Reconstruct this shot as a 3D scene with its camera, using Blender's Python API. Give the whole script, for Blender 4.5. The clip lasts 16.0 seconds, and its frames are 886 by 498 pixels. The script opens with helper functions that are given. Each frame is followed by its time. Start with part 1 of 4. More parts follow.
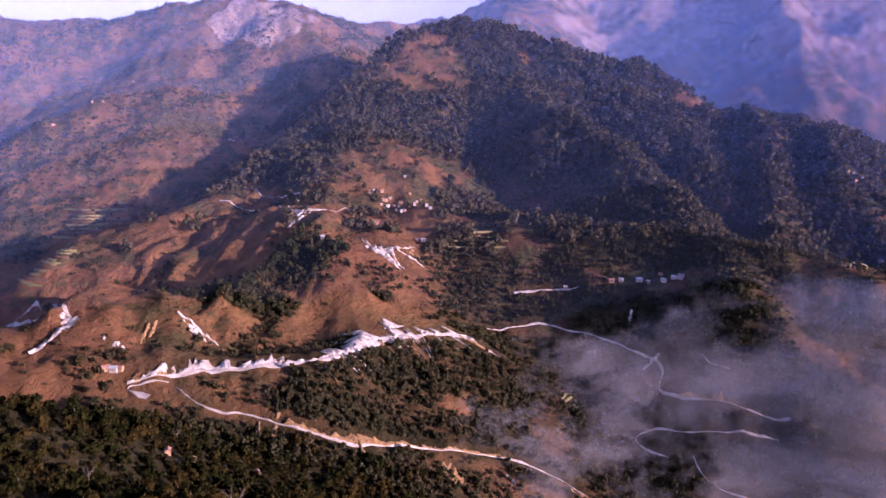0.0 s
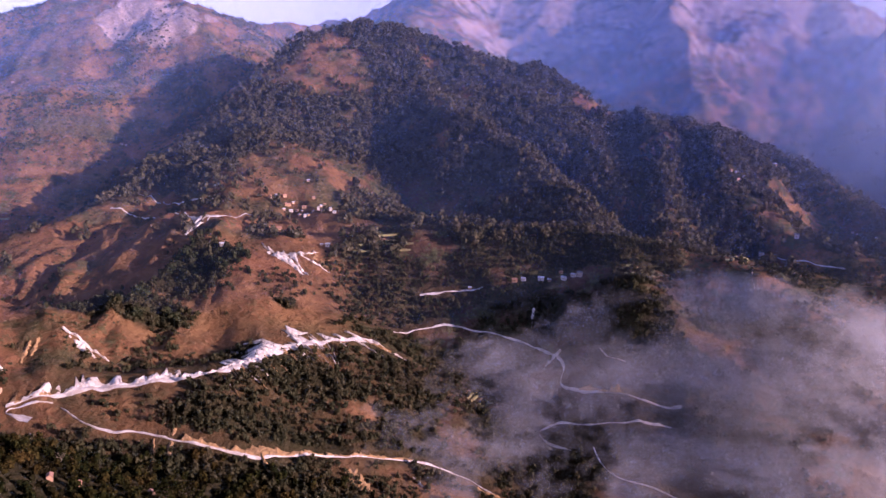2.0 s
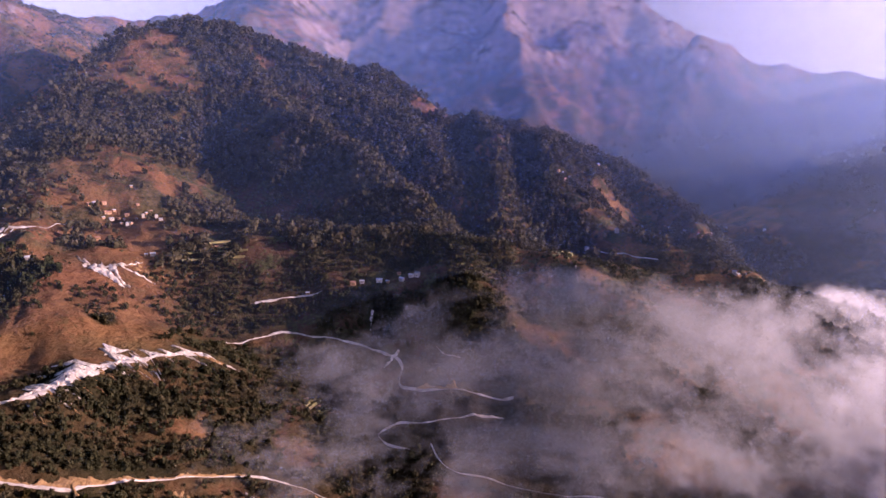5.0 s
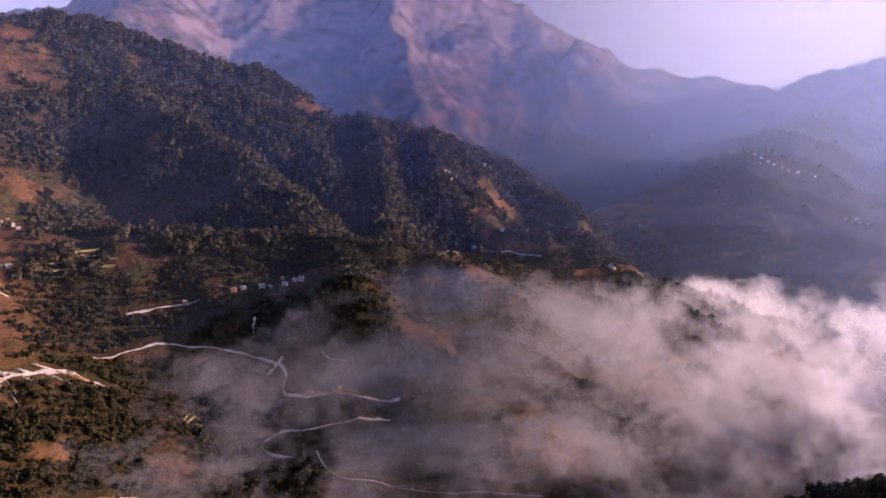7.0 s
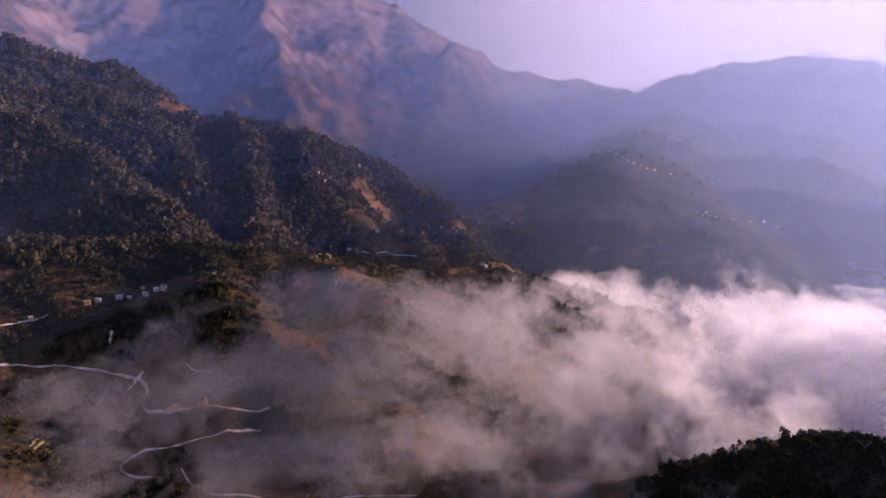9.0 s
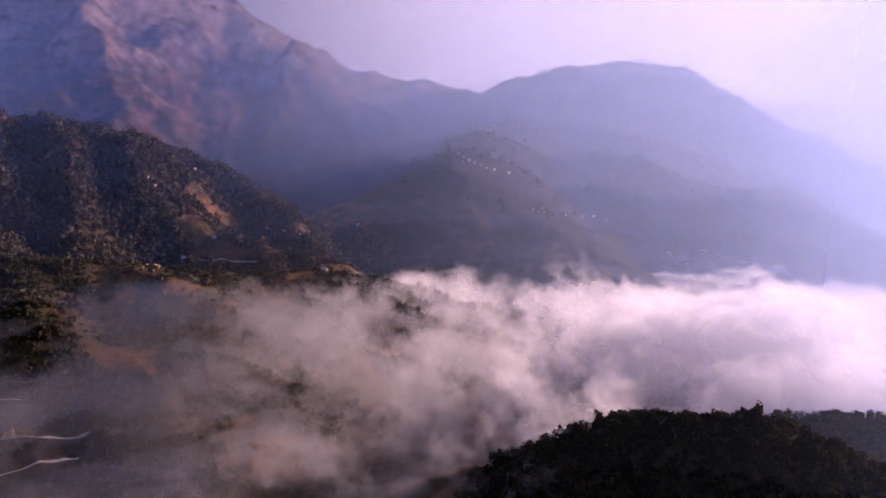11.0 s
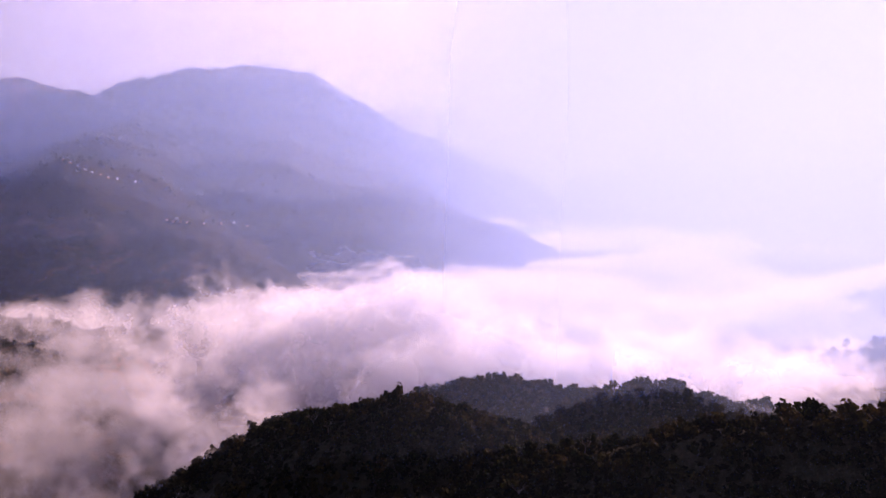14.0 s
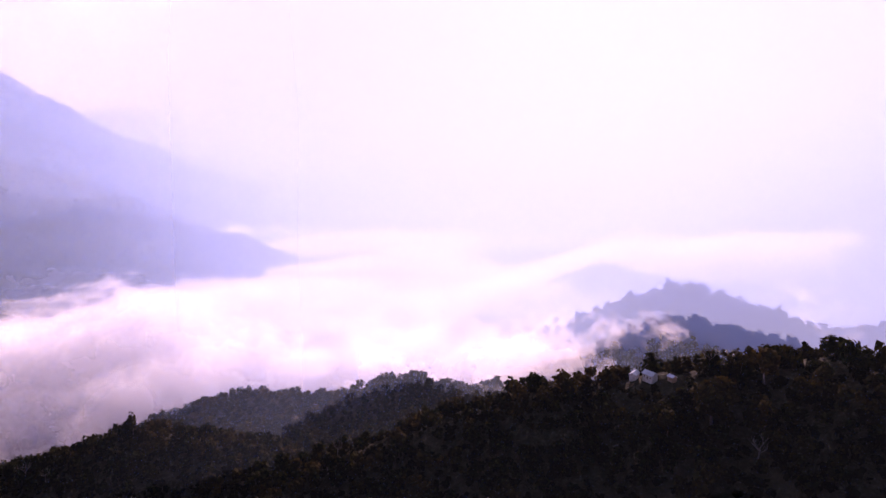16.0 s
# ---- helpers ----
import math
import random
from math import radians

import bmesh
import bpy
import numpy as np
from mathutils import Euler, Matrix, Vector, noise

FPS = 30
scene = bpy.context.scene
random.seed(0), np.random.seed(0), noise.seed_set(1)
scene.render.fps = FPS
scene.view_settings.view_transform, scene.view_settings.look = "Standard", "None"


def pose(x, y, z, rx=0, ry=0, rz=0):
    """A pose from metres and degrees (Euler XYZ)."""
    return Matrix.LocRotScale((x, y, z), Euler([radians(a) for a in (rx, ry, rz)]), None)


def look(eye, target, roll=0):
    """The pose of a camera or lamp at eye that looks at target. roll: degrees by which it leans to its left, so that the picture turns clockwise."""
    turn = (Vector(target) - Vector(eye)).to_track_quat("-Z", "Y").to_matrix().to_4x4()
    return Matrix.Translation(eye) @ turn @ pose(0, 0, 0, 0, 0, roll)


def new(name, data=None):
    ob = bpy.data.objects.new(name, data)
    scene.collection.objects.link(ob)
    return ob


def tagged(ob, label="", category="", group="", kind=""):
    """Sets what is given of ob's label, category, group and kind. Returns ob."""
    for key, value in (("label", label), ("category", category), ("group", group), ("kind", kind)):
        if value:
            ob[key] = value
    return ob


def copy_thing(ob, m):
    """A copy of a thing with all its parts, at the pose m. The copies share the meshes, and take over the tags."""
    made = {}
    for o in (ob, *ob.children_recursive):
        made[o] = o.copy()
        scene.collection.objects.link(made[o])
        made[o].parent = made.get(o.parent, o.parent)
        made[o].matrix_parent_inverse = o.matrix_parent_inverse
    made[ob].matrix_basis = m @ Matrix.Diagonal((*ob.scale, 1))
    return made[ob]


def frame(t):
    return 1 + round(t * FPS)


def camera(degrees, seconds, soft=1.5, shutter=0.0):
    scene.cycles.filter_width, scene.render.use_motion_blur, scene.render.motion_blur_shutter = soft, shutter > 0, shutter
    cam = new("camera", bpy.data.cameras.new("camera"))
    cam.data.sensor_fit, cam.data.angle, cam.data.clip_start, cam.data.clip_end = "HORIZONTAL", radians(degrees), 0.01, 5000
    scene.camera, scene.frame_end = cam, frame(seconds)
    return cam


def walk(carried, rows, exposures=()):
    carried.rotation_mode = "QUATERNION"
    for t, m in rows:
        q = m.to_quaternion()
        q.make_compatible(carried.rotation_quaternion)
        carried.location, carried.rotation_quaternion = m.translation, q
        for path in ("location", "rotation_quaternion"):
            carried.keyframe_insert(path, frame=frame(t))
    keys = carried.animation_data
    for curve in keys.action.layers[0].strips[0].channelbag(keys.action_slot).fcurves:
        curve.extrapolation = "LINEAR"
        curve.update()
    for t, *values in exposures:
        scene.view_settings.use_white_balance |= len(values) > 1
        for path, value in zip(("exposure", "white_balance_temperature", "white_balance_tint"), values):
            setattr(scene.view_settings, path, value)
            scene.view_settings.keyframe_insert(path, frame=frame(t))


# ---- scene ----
cam = camera(64.93, 16.0)
# seconds, x, y, z, pitch, roll, yaw
ROWS = [
    (0, -0, 0, 500, -10.3, -0, -0),
    (0.5, 1.16, 0.03, 500.32, -10.276, 0.045, -1.145),
    (1, 3.01, -0.05, 500.48, -10.213, 0.096, -3.112),
    (1.5, 5.22, 0.16, 500.76, -10.176, 0.112, -5.247),
    (2, 8.01, -0.05, 500.81, -10.118, 0.13, -7.367),
    (2.5, 9.87, 0.26, 500.73, -10.07, 0.133, -9.527),
    (3, 12.7, 0.12, 501.1, -10.05, 0.14, -11.589),
    (3.5, 15.95, -0.35, 501.11, -10.016, 0.1, -13.599),
    (4, 19.06, -0.92, 501.26, -9.997, 0.059, -15.604),
    (6.5, 35.84, -4.67, 499.99, -9.854, 0.04, -25.752),
    (7, 38.77, -5.08, 500, -9.841, 0.079, -28.093),
    (7.5, 41.77, -5.83, 499.95, -9.841, 0.129, -30.45),
    (8, 44.53, -6.43, 499.59, -9.81, 0.145, -32.821),
    (8.5, 47.5, -8, 499.85, -9.804, 0.142, -35.213),
    (11, 65.53, -27.3, 504.85, -9.956, 0.167, -49.477),
    (11.5, 68.05, -28.43, 504.8, -9.945, 0.267, -53.185),
    (12, 70.26, -29.09, 504.19, -9.909, 0.351, -57.152),
    (12.5, 72.4, -29.19, 503.76, -9.888, 0.377, -61.044),
    (13, 73.82, -29.49, 503.85, -9.903, 0.363, -66.296),
    (13.5, 74.24, -29.53, 503.76, -9.882, 0.429, -72.308),
    (14, 74.7, -29.29, 503.04, -9.749, 0.548, -78.425),
    (14.5, 74.89, -28.98, 502.99, -9.707, 0.652, -84.544),
    (15, 74.94, -29.09, 502.71, -9.614, 0.675, -90.534),
    (15.5, 75.02, -29.15, 502.76, -9.567, 0.624, -96.405),
    (16, 75.5, -28.64, 502.8, -9.571, 0.599, -100.04),
]
EXPOSURES = [(0.0, 0.94, 5200.0, 56.0), (4.0, 0.92, 5400.0, 50.0), (7.0, 0.58, 5750.0, 44.0), (8.5, 0.44, 5800.0, 44.0), (11.0, 0.32, 5850.0, 48.0), (13.5, 0.38, 5850.0, 54.0), (16.0, 0.56, 5900.0, 56.0)]
walk(cam, [(t, pose(x, y, z, 90 + p, r, w)) for t, x, y, z, p, r, w in ROWS], EXPOSURES)

# ---- light ----
SUN_TURN, SUN_HIGH = radians(116.5), radians(10.4)  # clockwise from +y, and above the horizon
TO_SUN = Vector((math.sin(SUN_TURN) * math.cos(SUN_HIGH), math.cos(SUN_TURN) * math.cos(SUN_HIGH), math.sin(SUN_HIGH)))
world = bpy.data.worlds.new("morning_sky")
scene.world = world
world.use_nodes = True
wn, wl = world.node_tree.nodes, world.node_tree.links
sky = wn.new("ShaderNodeTexSky")
sky.sky_type, sky.sun_disc = "NISHITA", False
sky.sun_elevation, sky.sun_rotation = SUN_HIGH, SUN_TURN
sky.air_density, sky.dust_density, sky.ozone_density = 1.2, 1.5, 4.0
wl.new(sky.outputs["Color"], wn["Background"].inputs["Color"])
wn["Background"].inputs["Strength"].default_value = 0.075
sun = new("sun", bpy.data.lights.new("sun", "SUN"))
sun.data.energy, sun.data.angle, sun.data.color = 5.0, radians(0.6), (1.0, 0.79, 0.55)
sun.matrix_world = look((0, 0, 2000), Vector((0, 0, 2000)) - TO_SUN)
scene.cycles.transparent_max_bounces = 80

# ---- materials ----
class Nodes:
    """A short way to write node materials."""

    def __init__(self, name, rough=0.9):
        self.mat = bpy.data.materials.new(name)
        self.mat.use_nodes = True
        self.tree = self.mat.node_tree
        self.bsdf = self.tree.nodes["Principled BSDF"]
        self.out = self.tree.nodes["Material Output"]
        self.bsdf.inputs["Roughness"].default_value = rough
        self.bsdf.inputs["Specular IOR Level"].default_value = 0.2 if rough < 0.75 else 0.03

    def put(self, kind, **values):
        node = self.tree.nodes.new("ShaderNode" + kind)
        for key, value in values.items():
            if key in ("op", "blend", "clamp"):
                if key == "op":
                    node.operation = value
                elif key == "blend":
                    node.data_type, node.blend_type = "RGBA", value
                else:
                    node.use_clamp = value
            else:
                slot = int(key[1:]) if key[0] == "i" and key[1:].isdigit() else key.replace("_", " ")
                self.feed(node.inputs[slot], value)
        return node

    def feed(self, socket, value):
        if isinstance(value, bpy.types.NodeSocket):
            self.tree.links.new(value, socket)
        else:
            socket.default_value = value

    def place(self):
        return self.put("NewGeometry").outputs["Position"]

    def noise(self, size, detail=4.0, rough=0.6, at=None, warp=0.0):
        n = self.put("TexNoise", Vector=at if at else self.place(), Scale=1.0 / size, Detail=detail, Roughness=rough, Distortion=warp)
        return n.outputs["Fac"]

    def ramp(self, value, low, high, a=0.0, b=1.0):
        n = self.put("MapRange", Value=value, From_Min=low, From_Max=high, To_Min=a, To_Max=b)
        return n.outputs["Result"]

    def math(self, op, a, b=0.0, clamp=False):
        return self.put("Math", op=op, i0=a, i1=b, clamp=clamp).outputs[0]

    def mix(self, fac, a, b, blend="MIX"):
        n = self.put("Mix", blend=blend)
        self.feed(n.inputs[0], fac)
        self.feed(n.inputs[6], a)
        self.feed(n.inputs[7], b)
        return n.outputs[2]

    def field(self, name):
        n = self.tree.nodes.new("ShaderNodeAttribute")
        n.attribute_name = name
        return n.outputs["Fac"]

    def bump(self, height, strength, distance):
        self.feed(self.bsdf.inputs["Normal"], self.put("Bump", Height=height, Strength=strength, Distance=distance).outputs["Normal"])

    def colour(self, value):
        self.feed(self.bsdf.inputs["Base Color"], value)
        return self


def rgb(r, g, b):
    return (r, g, b, 1.0)


def land_material():
    m = Nodes("dry_hillside", 0.95)
    big, mid, fine = m.noise(190, 5), m.noise(34, 5), m.noise(5, 4)
    grass = m.mix(m.ramp(big, 0.35, 0.65), rgb(0.25, 0.112, 0.048), rgb(0.22, 0.122, 0.046))
    grass = m.mix(m.ramp(mid, 0.4, 0.7), grass, rgb(0.16, 0.068, 0.034))
    # Red-brown lower slopes, darkened further: the fog's shade is put into the colour.
    grass = m.mix(m.math("MULTIPLY", m.field("dim_slope"), m.ramp(mid, 0.3, 0.6, 0.75, 1.0)), grass, m.mix(m.ramp(fine, 0.35, 0.65), rgb(0.075, 0.038, 0.026), rgb(0.11, 0.064, 0.035)))
    scrub = m.mix(m.ramp(fine, 0.35, 0.65), rgb(0.045, 0.055, 0.022), rgb(0.10, 0.085, 0.035))
    patch = m.ramp(m.math("ADD", m.math("MULTIPLY", mid, 0.7), m.math("MULTIPLY", fine, 0.5)), 0.60, 0.72)
    ground = m.mix(m.math("MULTIPLY", patch, m.field("scrub"), True), grass, scrub)
    stand = m.ramp(m.noise(75, 7, 0.68), 0.50, 0.60, 0.0, 0.85)
    ground = m.mix(m.math("MULTIPLY", stand, m.field("scrub"), True), ground, m.mix(m.ramp(fine, 0.4, 0.6), rgb(0.04, 0.05, 0.02), rgb(0.12, 0.085, 0.04)))
    # Woodland soil, its colour darkened to include the shade between the trees.
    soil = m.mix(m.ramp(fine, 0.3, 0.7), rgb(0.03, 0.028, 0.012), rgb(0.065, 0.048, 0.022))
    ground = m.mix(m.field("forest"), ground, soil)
    crag = m.noise(15, 7, 0.72, warp=0.6)
    stone = m.mix(m.ramp(m.math("ADD", m.math("MULTIPLY", mid, 0.5), m.math("MULTIPLY", crag, 0.5)), 0.38, 0.62), rgb(0.50, 0.34, 0.26), rgb(0.22, 0.15, 0.12))
    rock = m.ramp(m.math("ADD", m.field("rock"), m.math("MULTIPLY", mid, 0.8)), 0.85, 1.05)
    rock = m.math("MULTIPLY", rock, m.math("SUBTRACT", 1.0, m.field("forest"), True))
    m.colour(m.mix(rock, ground, stone))
    m.bump(m.math("ADD", m.math("ADD", mid, m.math("MULTIPLY", crag, 0.6)), m.math("MULTIPLY", fine, 0.22)), 1.0, 10.0)
    return m.mat


def mist_material(name, tint, share, ahead=None):
    """Thin scattering droplets: part of the light goes through, the rest is scattered both ways."""
    m = Nodes(name)
    clear = m.put("BsdfTransparent").outputs[0]
    front = m.put("BsdfDiffuse", Color=tint).outputs[0]
    back = m.put("BsdfTranslucent", Color=ahead or tint).outputs[0]
    scatter = m.put("MixShader", Fac=share, i1=front, i2=back).outputs[0]
    return m, clear, front, back, scatter


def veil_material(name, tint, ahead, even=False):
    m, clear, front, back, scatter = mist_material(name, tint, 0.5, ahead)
    # Normal turned to the sun, so the sheet looks bright in every direction.
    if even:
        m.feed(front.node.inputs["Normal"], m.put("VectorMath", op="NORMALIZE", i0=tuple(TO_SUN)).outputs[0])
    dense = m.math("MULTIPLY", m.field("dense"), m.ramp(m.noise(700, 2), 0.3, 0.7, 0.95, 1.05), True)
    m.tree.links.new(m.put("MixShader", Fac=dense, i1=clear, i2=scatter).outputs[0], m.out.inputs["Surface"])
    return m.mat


def fog_material():
    m, clear, front, back, scatter = mist_material("valley_fog", rgb(0.84, 0.80, 0.82), 0.62, rgb(0.90, 0.86, 0.89))
    lift = m.put("VectorMath", op="SCALE", i0=m.put("TexNoise", Vector=m.place(), Scale=1 / 60.0, Detail=4.0).outputs["Color"], Scale=1.4).outputs[0]
    lift = m.put("VectorMath", op="ADD", i0=lift, i1=(-0.7 + 0.55, -0.7 - 0.25, -0.7 + 0.75)).outputs[0]
    m.feed(front.node.inputs["Normal"], m.put("VectorMath", op="NORMALIZE", i0=lift).outputs[0])
    big = m.ramp(m.noise(150, 6, 0.6, warp=0.7), 0.25, 0.75, -0.04, 1.04)
    mid = m.ramp(m.noise(58, 5, 0.6, warp=0.5), 0.25, 0.75, -0.06, 0.66)
    wisp = m.ramp(m.noise(24, 5, 0.65, warp=0.8), 0.3, 0.7, -0.17, 0.17)
    billow = m.math("ADD", m.math("ADD", big, mid), wisp)
    dense = m.ramp(m.math("ADD", billow, m.field("dense")), 0.80, 1.16)
    dense = m.math("MULTIPLY", dense, m.field("depth"), True)
    m.tree.links.new(m.put("MixShader", Fac=dense, i1=clear, i2=scatter).outputs[0], m.out.inputs["Surface"])
    return m.mat


def leaf_material(name, a, b, dry):
    m = Nodes(name, 0.95)
    chance = m.put("NewGeometry").outputs["Random Per Island"]
    leaf = m.mix(chance, a, b)
    leaf = m.mix(m.math("MULTIPLY", m.ramp(m.noise(26, 3), 0.45, 0.75), 0.7), leaf, dry)
    leaf = m.mix(m.ramp(m.put("ObjectInfo").outputs["Random"], 0.5, 1.0, 0.0, 0.5), leaf, dry)
    m.colour(leaf)
    glow = m.put("BsdfTranslucent", Color=leaf).outputs[0]
    m.tree.links.new(m.put("MixShader", Fac=0.18, i1=m.bsdf.outputs[0], i2=glow).outputs[0], m.out.inputs["Surface"])
    return m.mat


def plain_material(name, a, b, size, rough=0.85, relief=0.3):
    m = Nodes(name, rough)
    n, f = m.noise(size, 5), m.noise(size * 0.13, 4)
    m.colour(m.mix(m.ramp(m.math("ADD", m.math("MULTIPLY", n, 0.7), m.math("MULTIPLY", f, 0.3)), 0.36, 0.64), a, b))
    m.bump(n, 0.6, relief)
    return m.mat


def scar_material(name, a, b, c):
    m = Nodes(name, 0.95)
    big, fine = m.noise(14, 5), m.noise(2.2, 5)
    streak = m.put("VectorMath", op="MULTIPLY", i0=m.place(), i1=(1.0, 1.0, 0.12)).outputs[0]
    line = m.noise(3.0, 4, 0.6, at=streak)
    tone = m.mix(m.ramp(line, 0.35, 0.65), a, b)
    m.colour(m.mix(m.ramp(m.math("ADD", m.math("MULTIPLY", big, 0.6), m.math("MULTIPLY", fine, 0.4)), 0.5, 0.68), tone, c))
    m.bump(m.math("ADD", line, fine), 1.0, 1.5)
    return m.mat


LEAF = leaf_material("leaves_dark", rgb(0.036, 0.046, 0.024), rgb(0.075, 0.078, 0.04), rgb(0.11, 0.078, 0.042))
# Near leaves: black shaded gaps and sunlit gold are put into the tones.
LEAF_NEAR_SHADED = leaf_material("leaves_near_shaded", rgb(0.006, 0.009, 0.003), rgb(0.032, 0.031, 0.007), rgb(0.105, 0.06, 0.014))
# Darker copy of the leaves, with the shade of lower slopes painted in.
LEAF_DIM = leaf_material("leaves_dim", rgb(0.024, 0.031, 0.014), rgb(0.055, 0.057, 0.025), rgb(0.09, 0.06, 0.03))
# Undergrowth leaves near black: deep shade under the crowns is painted in.
LEAF_UNDER_SHADED = leaf_material("leaves_under_shaded", rgb(0.004, 0.006, 0.002), rgb(0.016, 0.016, 0.005), rgb(0.035, 0.022, 0.007))
TWIGS = plain_material("dry_twigs", rgb(0.22, 0.17, 0.12), rgb(0.12, 0.09, 0.065), 1.5)
BARK = plain_material("bark", rgb(0.14, 0.10, 0.07), rgb(0.07, 0.05, 0.035), 1.0)
PALE = scar_material("pale_cut_rock", rgb(0.80, 0.70, 0.58), rgb(0.60, 0.48, 0.36), rgb(0.40, 0.27, 0.17))
OCHRE = scar_material("ochre_earth", rgb(0.44, 0.26, 0.10), rgb(0.32, 0.18, 0.075), rgb(0.16, 0.09, 0.05))
DUST = plain_material("pale_road_dust", rgb(0.64, 0.56, 0.47), rgb(0.36, 0.28, 0.21), 5.0)
WALLS = [plain_material("limewash", rgb(0.58, 0.50, 0.42), rgb(0.42, 0.34, 0.27), 1.2), plain_material("mud_wall", rgb(0.48, 0.28, 0.15), rgb(0.36, 0.21, 0.12), 1.2)]
ROOFS = [plain_material("tin_roof", rgb(0.55, 0.54, 0.53), rgb(0.34, 0.32, 0.30), 2.0, 0.5), plain_material("rusty_roof", rgb(0.42, 0.20, 0.12), rgb(0.30, 0.16, 0.10), 1.5, 0.6), plain_material("slate_roof", rgb(0.26, 0.25, 0.25), rgb(0.16, 0.15, 0.15), 1.5, 0.7), plain_material("pink_roof", rgb(0.70, 0.16, 0.18), rgb(0.58, 0.14, 0.16), 2.0, 0.5)]
WOOD = plain_material("old_wood", rgb(0.13, 0.08, 0.05), rgb(0.08, 0.05, 0.03), 0.6)
FIELD = plain_material("terrace_crop", rgb(0.20, 0.19, 0.07), rgb(0.30, 0.22, 0.09), 9.0)
BANK = plain_material("terrace_bank", rgb(0.20, 0.11, 0.06), rgb(0.13, 0.08, 0.045), 4.0)
LAND, FOG = land_material(), fog_material()
# Haze colour is painted: blue sheets nearer, whiter ones brighten the far sky.
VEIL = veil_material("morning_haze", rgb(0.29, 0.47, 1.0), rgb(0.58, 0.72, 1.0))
VEIL_FAR = veil_material("painted_far_haze", rgb(0.55, 0.64, 1.0), rgb(0.98, 0.96, 1.0), True)

# ---- land: heights of the ground as ridges that fall away to the valley ----
# -- land begins
def hash01(ix, iy, seed):
    h = (ix.astype(np.int64) * 374761393 + iy.astype(np.int64) * 668265263 + seed * 1442695041) & 0xFFFFFFFF
    h = ((h ^ (h >> 13)) * 1274126177) & 0xFFFFFFFF
    return ((h ^ (h >> 16)) & 0xFFFF) / 65535.0


def value_noise(x, y, seed):
    ix, iy = np.floor(x), np.floor(y)
    fx, fy = x - ix, y - iy
    fx, fy = fx * fx * fx * (fx * (fx * 6 - 15) + 10), fy * fy * fy * (fy * (fy * 6 - 15) + 10)
    a, b = hash01(ix, iy, seed), hash01(ix + 1, iy, seed)
    c, d = hash01(ix, iy + 1, seed), hash01(ix + 1, iy + 1, seed)
    return (a + (b - a) * fx) * (1 - fy) + (c + (d - c) * fx) * fy - 0.5


def fbm(x, y, size, octaves, seed, gain=0.5):
    total, amp = np.zeros(np.shape(x)), 1.0
    for k in range(octaves):
        c, s = math.cos(0.6 + k), math.sin(0.6 + k)
        total += amp * value_noise((c * x - s * y) / size + 7.3 * k, (s * x + c * y) / size, seed + k)
        size, amp = size * 0.5, amp * gain
    return total


def ridged(x, y, size, octaves, seed):
    total, amp = np.zeros(np.shape(x)), 1.0
    for k in range(octaves):
        c, s = math.cos(0.9 + k), math.sin(0.9 + k)
        total += amp * (0.25 - np.abs(value_noise((c * x - s * y) / size + 3.1 * k, (s * x + c * y) / size, seed + k)) )
        size, amp = size * 0.5, amp * 0.5
    return total * 2


def smooth_step(v, low, high):
    u = np.clip((v - low) / (high - low), 0, 1)
    return u * u * (3 - 2 * u)


